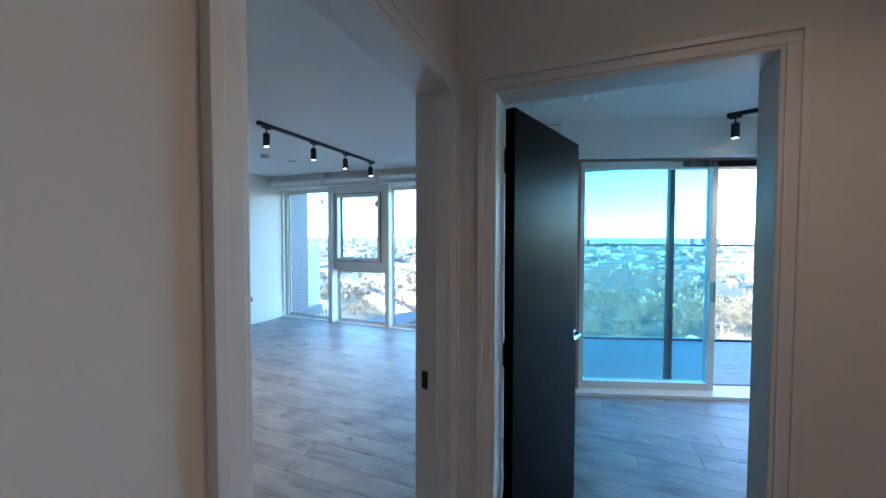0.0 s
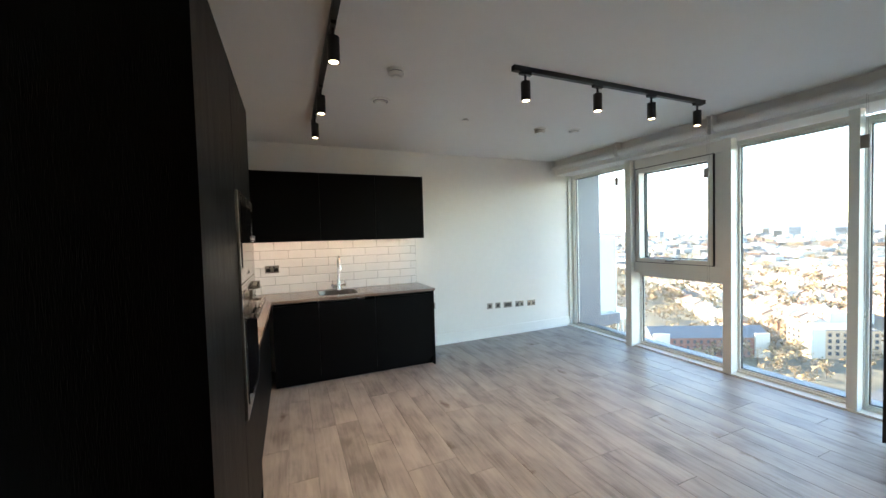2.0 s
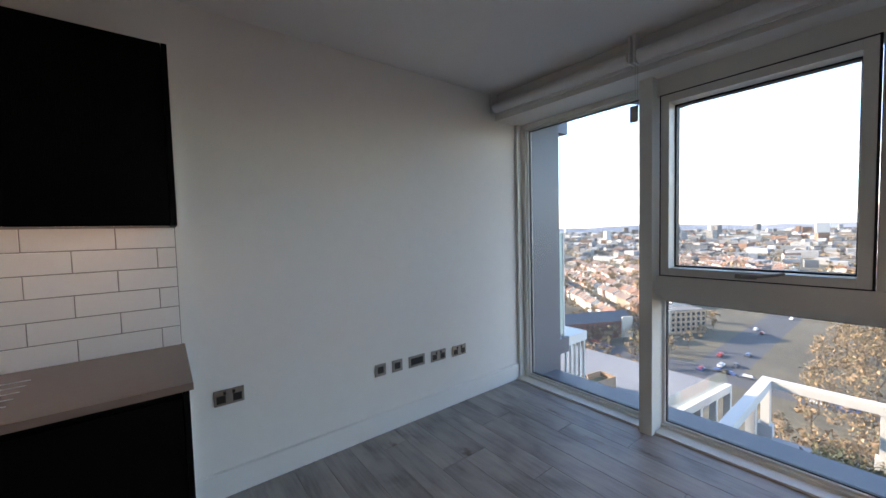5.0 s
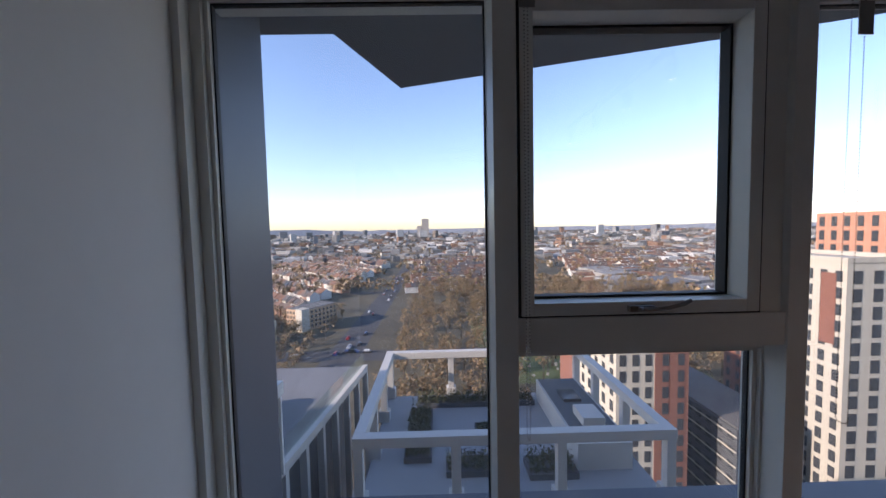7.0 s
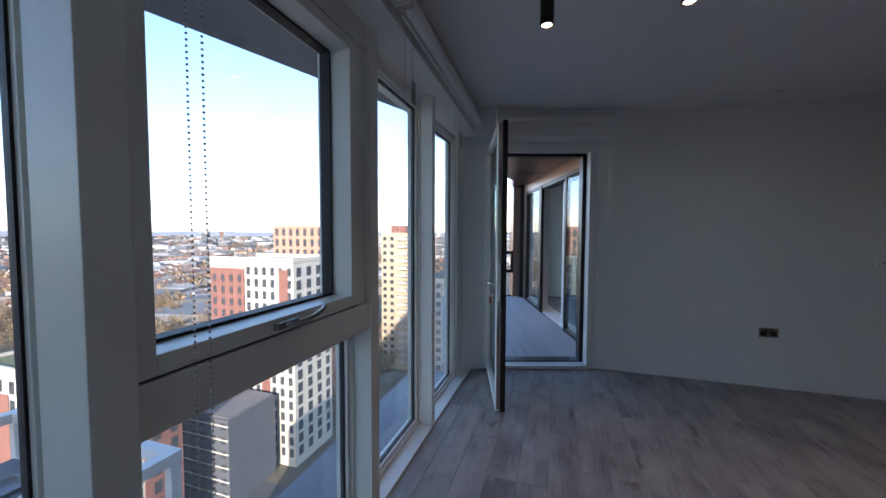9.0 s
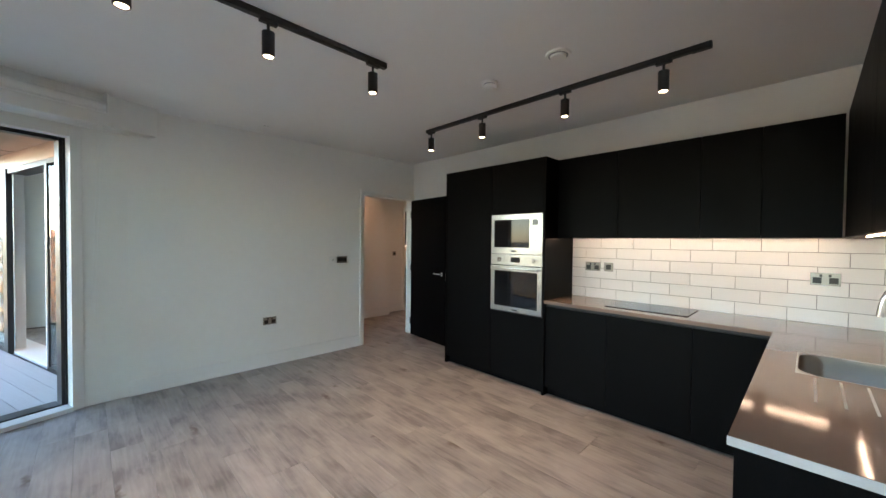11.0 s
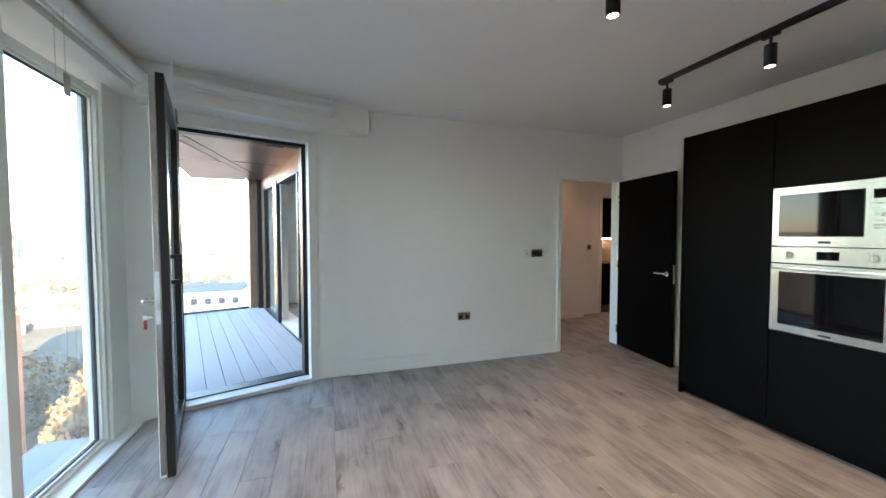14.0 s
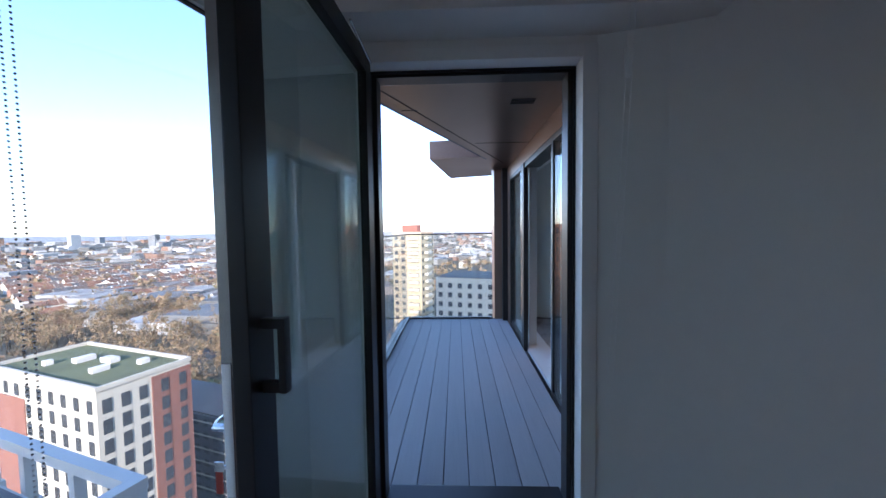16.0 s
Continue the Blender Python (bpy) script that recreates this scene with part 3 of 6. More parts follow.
# ---- inner doors ----
def inner_door(name, m, width, label, swing):
    """A flush black door leaf with lever handles and steel hinges; the hinge edge lies at the origin."""
    d = empty(name, m, label, "door", "black inner doors")
    part("leaf", boxes([(0, width, -0.022, 0.022, 0.008, 2.085)], 0.002), DOORM, d, "flush black door leaf")
    part("lock_edge", boxes([(width - 0.001, width + 0.002, -0.010, 0.010, 0.90, 1.10)]), STEEL, d)
    for s in (-1, 1):
        h = part("rose", rod(bmesh.new(), (width - 0.06, s * 0.022, 1.0), (width - 0.06, s * 0.032, 1.0), 0.026, 24), CHROME, d, "round chrome rose")
        bm = bmesh.new()
        bent(bm, [(width - 0.06, s * 0.03, 1.0), (width - 0.06, s * 0.062, 1.0), (width - 0.075, s * 0.070, 1.0), (width - 0.19, s * 0.070, 1.0)], 0.0095, 10)
        smooth(part("lever", bm, CHROME, h, "straight chrome lever"))
    for z in (0.22, 1.05, 1.87):
        hg = part("hinge", boxes([(-0.022, 0.004, swing * 0.018, swing * 0.026, z - 0.05, z + 0.05)] if swing > 0 else [(-0.022, 0.004, -0.026, -0.018, z - 0.05, z + 0.05)], 0.001), STEEL, d)
        part("knuckle", rod(bmesh.new(), (-0.004, swing * 0.026, z - 0.05), (-0.004, swing * 0.026, z + 0.05), 0.007, 10), STEEL, hg)
    return d


inner_door("hall_door", pose(EAST - 0.012, DOOR_Y0 - 0.004, 0, 0, 0, 174.0), 0.845, "flush black door folded open against the kitchen units", -1)
inner_door("bedroom_door", pose(BED_X0 + 0.022, BED_Y1 + 0.02, 0, 0, 0, 73), 0.775, "flush black door standing open into the bedroom", 1)
# ---- kitchen ----
FRONT = -4.375                    # faces of the long run
SINKX = 0.665                     # faces of the sink run
SINK_Y = -2.62                    # free end of the sink run
TALL_X0, TALL_X1, TALL_Z = 2.285, 3.61, 2.272
UP_Z0, UP_Z1 = 1.52, 2.272


def cabinet(name, x0, x1, y0, y1, z0, z1, doors, label, group, face="y", plinth=False):
    """A black unit: carcass with doors (a0, a1, z0, z1) on its front, separated by open shadow gaps."""
    c = empty(name, pose(x0, y0, 0), label, "cabinet", group)
    w, d = x1 - x0, y1 - y0
    if face == "y":
        part("body", boxes([(0, w, 0, d - 0.022, z0, z1)]), CAB, c)
        for a0, a1, b0, b1 in doors:
            part("door", boxes([(a0 - x0 + 0.002, a1 - x0 - 0.002, d - 0.019, d, b0, b1)], 0.0015), CAB, c, "handleless black woodgrain door")
        if plinth:
            part("plinth", boxes([(0, w, d - 0.075, d - 0.06, 0, z0)]), CAB, c)
    else:
        part("body", boxes([(0, w - 0.022, 0, d, z0, z1)]), CAB, c)
        for a0, a1, b0, b1 in doors:
            part("door", boxes([(w - 0.019, w, a0 - y0 + 0.002, a1 - y0 - 0.002, b0, b1)], 0.0015), CAB, c, "handleless black woodgrain door")
        if plinth:
            part("plinth", boxes([(w - 0.075, w - 0.06, 0, d, 0, z0)]), CAB, c)
    return c


cabinet("tall_unit", 2.925, TALL_X1 - 0.02, SOUTH, FRONT, 0.08, TALL_Z, [(2.925, TALL_X1 - 0.02, 0.085, TALL_Z)], "tall black handleless fridge housing with one long door", "tall units", plinth=True)
end = tagged(mesh_object("end_panel", boxes([(TALL_X1 - 0.02, TALL_X1, SOUTH, FRONT + 0.005, 0, TALL_Z)], 0.001), CAB), "black end panel of the tall units", "panel")
oven_unit = empty("oven_housing", pose(TALL_X0, SOUTH, 0), "tall black housing with built-in oven and microwave", "cabinet", "tall units")
ow, od = 2.921 - TALL_X0, FRONT - SOUTH
part("side_panel", boxes([(0, 0.02, 0, od, 0.0, TALL_Z)], 0.001), CAB, oven_unit)
part("body", boxes([(0.02, ow, 0, od - 0.022, 0.08, 0.74), (0.02, ow, 0, od - 0.022, 1.742, TALL_Z), (0.02, ow, 0, 0.05, 0.74, 1.742), (ow - 0.016, ow, 0.05, od - 0.022, 0.74, 1.742)]), CAB, oven_unit)
part("door", boxes([(0.022, ow - 0.002, od - 0.019, od, 1.747, TALL_Z)], 0.0015), CAB, oven_unit, "upper black door")
part("door", boxes([(0.022, ow - 0.002, od - 0.019, od, 0.085, 0.735)], 0.0015), CAB, oven_unit, "lower black door")
part("plinth", boxes([(0.0, ow, od - 0.075, od - 0.06, 0, 0.08)]), CAB, oven_unit)

OX0, OX1, OY = TALL_X0 + 0.024, 2.917, FRONT + 0.006
oven = empty("oven", pose(OX0, OY, 0), "stainless steel built-in oven with black glass door", "oven")
w = OX1 - OX0
part("body", boxes([(0, w, -0.5, -0.018, 0.745, 1.335)]), BLACKP, oven)
cp = part("control_panel", boxes([(0, w, -0.018, 0.004, 1.225, 1.336)], 0.002), STEEL, oven, "steel control panel")
for kx in (0.10, w - 0.10):
    kn = smooth(part("knob", rod(bmesh.new(), (kx, 0.003, 1.28), (kx, 0.022, 1.28), 0.024, 28, 0.022), STEEL, cp, "round steel knob"))
    part("grip", boxes([(kx - 0.007, kx + 0.007, 0.020, 0.036, 1.259, 1.301)], 0.003), STEEL, kn)
part("display", boxes([(w / 2 - 0.055, w / 2 + 0.055, 0.003, 0.006, 1.255, 1.308)], 0.001), BLACKG, cp, "small black display")
dr = part("door", boxes([(0, w, -0.018, 0.006, 0.748, 1.218)], 0.002), STEEL, oven, "steel-framed oven door")
part("window", boxes([(0.05, w - 0.05, 0.005, 0.009, 0.80, 1.165)], 0.001), BLACKG, dr, "black glass door window")
bm = boxes([(0.03, w - 0.03, 0.040, 0.058, 1.181, 1.203), (0.045, 0.065, 0.004, 0.042, 1.184, 1.200), (w - 0.065, w - 0.045, 0.004, 0.042, 1.184, 1.200)], 0.004)
smooth(part("handle", bm, STEEL, dr, "flat steel bar handle"))
part("badge", boxes([(w / 2 - 0.03, w / 2 + 0.03, 0.0055, 0.0075, 0.764, 0.776)]), BLACKP, dr)
micro = empty("microwave", pose(OX0, OY, 0), "stainless steel built-in microwave with dark window", "microwave")
part("body", boxes([(0, w, -0.4, -0.018, 1.345, 1.735)]), BLACKP, micro)
mf = part("front", boxes([(0, w, -0.018, 0.004, 1.34, 1.742)], 0.002), STEEL, micro, "brushed steel front")
part("window", boxes([(0.145, w - 0.04, 0.003, 0.008, 1.405, 1.69)], 0.002), BLACKG, mf, "black glass window")
part("display", boxes([(0.050, 0.112, 0.003, 0.006, 1.628, 1.682)], 0.001), BLACKG, mf, "small black clock display")
for z in (1.600, 1.572, 1.500, 1.478, 1.456):
    part("button", boxes([(0.055, 0.107, 0.003, 0.007, z - 0.006, z + 0.006)] if z > 1.49 else [(0.057, 0.105, 0.003, 0.0055, z - 0.002, z + 0.002)], 0.001), CHROME if z > 1.49 else BLACKP, mf)
smooth(part("knob", rod(bmesh.new(), (0.081, 0.003, 1.537), (0.081, 0.020, 1.537), 0.017, 24, 0.015), CHROME, mf, "round chrome dial"))
part("badge", boxes([(w / 2 - 0.01, w / 2 + 0.05, 0.0035, 0.0055, 1.362, 1.376)]), BLACKP, mf)

BASE_Z0, BASE_Z1 = 0.08, 0.872
for a, b, lab in ((1.715, TALL_X0, "black handleless base unit beside the oven housing"), (1.11, 1.715, "black handleless base unit under the hob"), (0.69, 1.11, "narrow black base unit in the corner")):
    cabinet("base_unit", a, b, SOUTH, FRONT - 0.02, BASE_Z0, BASE_Z1, [(a, b, 0.085, 0.852)], lab, "base units", plinth=True)
    k = tagged(mesh_object("grip_rail", boxes([(a, b, FRONT - 0.045, FRONT - 0.040, 0.853, 0.872)]), BLACKP), "recessed black grip rail above the base door", "trim")
for a, b, lab in ((-3.32, SINK_Y - 0.022, "black base unit at the end of the sink run"), (-3.92, -3.32, "black base unit under the sink"), (-4.36, -3.92, "black base unit of the sink run")):
    cabinet("base_unit", BOXED, SINKX, a, b, BASE_Z0, BASE_Z1 if "under" not in lab else 0.70, [(a, b, 0.085, 0.852)], lab, "base units", "x", True)
tagged(mesh_object("end_panel", boxes([(BOXED, SINKX + 0.005, SINK_Y - 0.02, SINK_Y, 0, 0.88)], 0.001), CAB), "black end panel of the sink run", "panel")
for a, b in ((1.72, TALL_X0), (1.12, 1.72), (0.77, 1.12), (0.39, 0.77)):
    cabinet("wall_unit", a, b, SOUTH, -4.605, UP_Z0, UP_Z1, [(a, b, UP_Z0 - 0.012, UP_Z1)], "black handleless wall unit with woodgrain door", "wall units")
for a, b in ((-3.22, SINK_Y - 0.02), (-3.85, -3.22), (-4.60, -3.85)):
    cabinet("wall_unit", BOXED, 0.38, a, b, UP_Z0, UP_Z1, [(a, b, UP_Z0 - 0.012, UP_Z1)], "black handleless wall unit above the sink run", "wall units", "x")
tagged(mesh_object("end_panel", boxes([(BOXED, 0.384, SINK_Y - 0.019, SINK_Y + 0.001, UP_Z0 - 0.012, UP_Z1)], 0.001), CAB), "black woodgrain end panel of the wall units", "panel")

# worktop, sink, hob, tap
WT0, WT1 = 0.882, 0.91
SX0, SX1, SY0, SY1 = 0.15, 0.56, -3.90, -3.47


def slab(xs, ys, z0, z1, solid):
    """One slab over the cells of a grid for which solid(i, j) holds, with shared corners."""
    bm = bmesh.new()
    grid = [[[bm.verts.new((x, y, z)) for z in (z0, z1)] for y in ys] for x in xs]
    inside = lambda i, j: 0 <= i < len(xs) - 1 and 0 <= j < len(ys) - 1 and solid(i, j)
    for i in range(len(xs) - 1):
        for j in range(len(ys) - 1):
            if not inside(i, j):
                continue
            c = [grid[i][j], grid[i + 1][j], grid[i + 1][j + 1], grid[i][j + 1]]
            bm.faces.new([v[1] for v in c]), bm.faces.new([v[0] for v in c[::-1]])
            for k, (di, dj) in enumerate(((0, -1), (1, 0), (0, 1), (-1, 0))):
                if not inside(i + di, j + dj):
                    p, q = c[k], c[(k + 1) % 4]
                    bm.faces.new((p[0], q[0], q[1], p[1]))
    bmesh.ops.delete(bm, geom=[v for v in bm.verts if not v.link_faces], context="VERTS")
    return bm


wt = tagged(mesh_object("worktop", slab([BOXED, SX0, SX1, SINKX + 0.018, TALL_X0], [SOUTH, FRONT + 0.012, SY0, SY1, SINK_Y + 0.012], WT0, WT1,
                                        lambda i, j: j == 0 or (i < 3 and (i, j) != (1, 2))), STONE), "polished warm grey quartz worktop in an L", "worktop")
for y in (0, 1, 2, 3, 4):
    x = SX0 + 0.06 + y * 0.072
    part("drain_groove", boxes([(x, x + 0.008, SY1 + 0.03, SY1 + 0.36, WT1 - 0.002, WT1 + 0.0006)]), STONE_LIT, wt, "routed drainer groove, window light in its pale colour")
part("front_edge", boxes([(BOXED, SINKX + 0.020, SINK_Y + 0.012, SINK_Y + 0.014, WT0, WT1 - 0.002)]), STONE_LIT, wt, "cut worktop edge, window light in its pale colour")
sink = empty("sink", pose((SX0 + SX1) / 2, (SY0 + SY1) / 2, 0), "undermounted stainless steel sink bowl", "sink")
bm = bmesh.new()


def rounded(hx, hy, r, z, n=6):
    out = []
    for cx, cy, a0 in ((hx - r, hy - r, 0), (-hx + r, hy - r, 90), (-hx + r, -hy + r, 180), (hx - r, -hy + r, 270)):
        for k in range(n + 1):
            a = radians(a0 + 90 * k / n)
            out.append((cx + r * math.cos(a), cy + r * math.sin(a), z))
    return out


hx, hy = (SX1 - SX0) / 2, (SY1 - SY0) / 2
loops = [[bm.verts.new(p) for p in rounded(hx - g, hy - g, r, z)] for g, r, z in ((-0.002, 0.004, 0.9105), (0.006, 0.09, 0.9105), (0.008, 0.09, 0.88), (0.012, 0.088, 0.75), (0.035, 0.07, 0.725), (0.15, 0.05, 0.722))]
for a, b in zip(loops, loops[1:]):
    for k in range(len(a)):
        bm.faces.new((a[k], a[(k + 1) % len(a)], b[(k + 1) % len(a)], b[k]))
bm.faces.new(loops[-1])
smooth(part("bowl", bm, SINK_DARKENED, sink, "brushed steel bowl with rounded corners"), 60)
part("drain", rod(bmesh.new(), (0, 0, 0.722), (0, 0, 0.727), 0.04, 24), CHROME, sink, "round chrome drain")
tap = empty("tap", pose(0.092, -3.645, WT1), "tall chrome swan-neck kitchen tap", "tap")
part("base", rod(bmesh.new(), (0, 0, 0), (0, 0, 0.012), 0.027, 24), CHROME, tap)
smooth(part("body", rod(bmesh.new(), (0, 0, 0.012), (0, 0, 0.13), 0.021, 24), CHROME, tap))
bm = bmesh.new()
bent(bm, [(0, 0, 0.13), (0, 0, 0.30)] + [(0.11 - 0.11 * math.cos(radians(a)), 0, 0.30 + 0.11 * math.sin(radians(a))) for a in range(15, 166, 15)] + [(0.222, 0, 0.29), (0.226, 0, 0.255)], 0.0125, 14)
smooth(part("spout", bm, CHROME, tap, "curved chrome spout"), 60)
smooth(part("crossbar", rod(bmesh.new(), (0, -0.062, 0.055), (0, 0.062, 0.055), 0.012, 16), CHROME, tap))
for sgn in (-1, 1):
    lv = smooth(part("valve", rod(bmesh.new(), (0, sgn * 0.058, 0.055), (0, sgn * 0.086, 0.055), 0.016, 16), CHROME, tap))
    part("lever", rod(bmesh.new(), (0, sgn * 0.072, 0.06), (0.014, sgn * 0.074, 0.115), 0.005, 10), CHROME, lv)
hob = tagged(mesh_object("hob", boxes([(1.165, 1.775, -4.88, -4.50, WT1 + 0.0005, WT1 + 0.006)], 0.002), BLACKG), "flat black glass induction hob on the worktop", "hob")
for hx_, hy_, r in ((1.31, -4.60, 0.075), (1.31, -4.78, 0.055), (1.60, -4.60, 0.055), (1.60, -4.77, 0.085)):
    bm = bmesh.new()
    bmesh.ops.create_circle(bm, cap_ends=False, segments=40, radius=r, matrix=Matrix.Translation((hx_, hy_, WT1 + 0.0064)))
    bmesh.ops.create_circle(bm, cap_ends=False, segments=40, radius=r - 0.003, matrix=Matrix.Translation((hx_, hy_, WT1 + 0.0064)))
    bm.edges.ensure_lookup_table()
    bmesh.ops.bridge_loops(bm, edges=bm.edges[:])
    part("zone_ring", bm, PLATE, hob, "thin grey cooking zone ring")


# under-cabinet lights
def strip_light(name, rows):
    ob = empty(name, pose(0, 0, 0), "thin warm LED strip under the wall units", "light", "strip lights")
    part("diffuser", boxes(rows), LEDGLOW, ob, "glowing warm diffuser")
    return ob


for a, b in ((1.76, 2.22), (1.16, 1.68), (0.80, 1.08), (0.42, 0.72)):
    strip_light("strip_light", [(a, b, -4.70, -4.688, UP_Z0 - 0.010, UP_Z0 - 0.002)])
for a, b in ((-3.18, -2.70), (-3.80, -3.28), (-4.50, -3.92)):
    strip_light("strip_light", [(0.29, 0.302, a, b, UP_Z0 - 0.010, UP_Z0 - 0.002)])


# ---- electrical plates ----
def socket(m, kind, label):
    """A metal wall plate in the xz plane, facing +y in its own axes."""
    wide = {"double": 0.148, "single": 0.087, "media": 0.148, "switch": 0.148}[kind]
    s = empty("socket" if kind != "switch" else "light_switch", m, label, "socket" if kind != "switch" else "switch", "wall plates")
    part("plate", boxes([(-wide / 2, wide / 2, 0, 0.006, -0.0435, 0.0435)], 0.002), PLATE, s, "brushed dark nickel plate")
    if kind == "double":
        for cx in (-0.040, 0.040):
            ins = part("insert", boxes([(cx - 0.022, cx + 0.022, 0.005, 0.0075, -0.030, 0.012)], 0.001), BLACKP, s)
            part("rocker", boxes([(cx * 0.55 - 0.007, cx * 0.55 + 0.007, 0.005, 0.011, 0.016, 0.034)], 0.001), BLACKP, s)
    elif kind == "switch":
        for k in range(4):
            part("rocker", boxes([(-0.058 + k * 0.031, -0.034 + k * 0.031, 0.005, 0.010, -0.02, 0.02)], 0.001), BLACKP, s)
    elif kind == "media":
        part("insert", boxes([(-0.055, 0.055, 0.005, 0.008, -0.026, 0.026)], 0.001), BLACKP, s, "black media outlets")
    else:
        part("insert", boxes([(-0.024, 0.024, 0.005, 0.008, -0.024, 0.024)], 0.001), BLACKP, s)
    return s


def west(y, z):
    return pose(0.0005, y, z, 0, 0, -90)


def east(y, z):
    return pose(EAST - 0.0005, y, z, 0, 0, 90)


socket(west(-1.475, 0.465), "single", "single metal outlet low on the white wall")
socket(west(-1.335, 0.463), "single", "single metal outlet low on the white wall")
socket(west(-1.16, 0.458), "media", "dark media outlet plate low on the white wall")
socket(west(-0.95, 0.452), "double", "double metal socket low on the white wall")
socket(west(-0.73, 0.445), "double", "double metal socket low on the white wall")
socket(west(-2.42, 0.56), "double", "double metal socket beside the kitchen end panel")
socket(east(-2.79, 0.52), "double", "double metal socket low on the white wall")
socket(east(-3.71, 1.205), "switch", "dark metal light switch beside the hall doorway")
th = empty("thermostat", east(-3.57, 1.205), "white room thermostat beside the light switch", "thermostat")
part("body", boxes([(-0.045, 0.045, 0, 0.022, -0.042, 0.042)], 0.006), WHITEP, th)
part("sensor", boxes([(-0.006, 0.006, 0.021, 0.024, -0.006, 0.006)], 0.001), BLACKP, th)
kz = pose(0, SOUTH + 0.0125, 0)
socket(kz @ pose(2.065, 0, 1.225), "double", "double metal socket on the tiled splashback")
socket(kz @ pose(1.91, 0, 1.225), "single", "metal cooker switch on the tiled splashback")
socket(kz @ pose(0.45, 0, 1.225), "double", "double metal socket on the tiled splashback")
socket(pose(BOXED + 0.0125, -4.375, 1.195, 0, 0, -90), "double", "double metal socket on the tiled splashback")
socket(pose(6.55 - 0.0005, -5.80, 1.2, 0, 0, 90), "single", "dark metal switch in the hall")


# ---- ceiling fittings ----
def track_light(m, length, lamps, label):
    """A black rail with cylinder spots that point straight down."""
    t = empty("track_light", m, label, "lamp", "track lights")
    part("rail", boxes([(0, length, -0.017, 0.017, -0.034, 0)], 0.002), LAMPBODY, t, "black ceiling rail")
    part("feed", boxes([(0.0, 0.10, -0.019, 0.019, -0.037, -0.001)], 0.002), LAMPBODY, t)
    for x in lamps:
        sp = part("spot", rod(bmesh.new(), (x, 0, -0.222), (x, 0, -0.098), 0.032, 28), LAMPBODY, t, "black cylinder spot")
        smooth(sp)
        part("adapter", boxes([(x - 0.045, x + 0.045, -0.014, 0.014, -0.052, -0.030)], 0.002), LAMPBODY, sp)
        part("stem", rod(bmesh.new(), (x, 0, -0.100), (x, 0, -0.050), 0.008, 12), LAMPBODY, sp)
        rim = bmesh.new()
        bent(rim, [(x + 0.028 * math.cos(a * 0.3307), 0.028 * math.sin(a * 0.3307), -0.223) for a in range(20)], 0.004, 6)
        part("rim", rim, LAMPBODY, sp)
        part("lens", rod(bmesh.new(), (x, 0, -0.2235), (x, 0, -0.2215), 0.023, 24), LAMPGLOW, sp, "glowing warm lamp face")
        lamp = new("spot_lamp", bpy.data.lights.new("spot_lamp", "SPOT"))
        lamp.data.energy, lamp.data.color, lamp.data.spot_size, lamp.data.spot_blend, lamp.data.shadow_soft_size = SPOT_W, (1.0, 0.74, 0.48), radians(95), 0.9, 0.025
        lamp.matrix_world = m @ pose(x, 0, -0.232)
    return t


SPOT_W = 2.8
track_light(pose(0.96, -3.925, CEIL_Z), 2.51, [0.25, 0.92, 1.74, 2.44], "black ceiling track with four lit cylinder spots")
track_light(pose(2.575, -2.74, CEIL_Z, 0, 0, 90), 2.01, [0.10, 0.755, 1.34, 1.92], "black ceiling track with four lit cylinder spots")
track_light(pose(6.66, -1.32, CEIL_Z, 0, 0, -22), 1.6, [0.06, 0.7, 1.4], "black ceiling track in the bedroom")


def disc(name, x, y, rows, label, cat, mat=WHITEP):
    """A round ceiling fitting built of stacked discs (radius, top, bottom) below the ceiling."""
    d = empty(name, pose(x, y, CEIL_Z), label, cat)
    for nm, r, a, b, mt in rows:
        smooth(part(nm, rod(bmesh.new(), (0, 0, -a), (0, 0, -b), r, 32, r * 0.94), mt, d))
    return d


# Grey that paints the shade in the gaps of the ceiling fittings.
VENT_SHADE = material("vent_shadow_grey", (0.30, 0.30, 0.30), 0.6)
disc("smoke_alarm", 2.25, -3.46, [("base", 0.062, 0, 0.016, WHITEP), ("vents", 0.046, 0.016, 0.026, VENT_SHADE), ("cover", 0.054, 0.026, 0.050, WHITEP), ("grille", 0.036, 0.050, 0.056, WHITEP)], "white round smoke alarm on the ceiling", "smoke alarm")
disc("ceiling_vent", 1.68, -3.435, [("rim", 0.080, 0, 0.012, WHITEP), ("gap", 0.062, 0.012, 0.014, VENT_SHADE), ("core", 0.050, 0.014, 0.026, WHITEP)], "white round extract vent in the ceiling", "vent")
disc("smoke_alarm", 1.42, -1.62, [("base", 0.062, 0, 0.016, WHITEP), ("vents", 0.046, 0.016, 0.026, VENT_SHADE), ("cover", 0.054, 0.026, 0.050, WHITEP)], "white round heat alarm on the ceiling", "smoke alarm")
disc("ceiling_vent", 1.48, -1.20, [("rim", 0.070, 0, 0.010, WHITEP), ("gap", 0.055, 0.010, 0.012, VENT_SHADE), ("core", 0.045, 0.012, 0.022, WHITEP)], "white round vent in the ceiling", "vent")
for x, y in ((1.45, -2.54), (4.60, -2.65)):
    disc("sprinkler_cover", x, y, [("neck", 0.026, 0, 0.006, VENT_SHADE), ("cap", 0.036, 0.006, 0.014, WHITEP)], "small white sprinkler cover on the ceiling", "sprinkler")
disc("smoke_alarm", 5.52, -2.2, [("base", 0.055, 0, 0.014, WHITEP), ("cover", 0.048, 0.014, 0.042, WHITEP)], "white round smoke alarm in the bedroom", "smoke alarm")
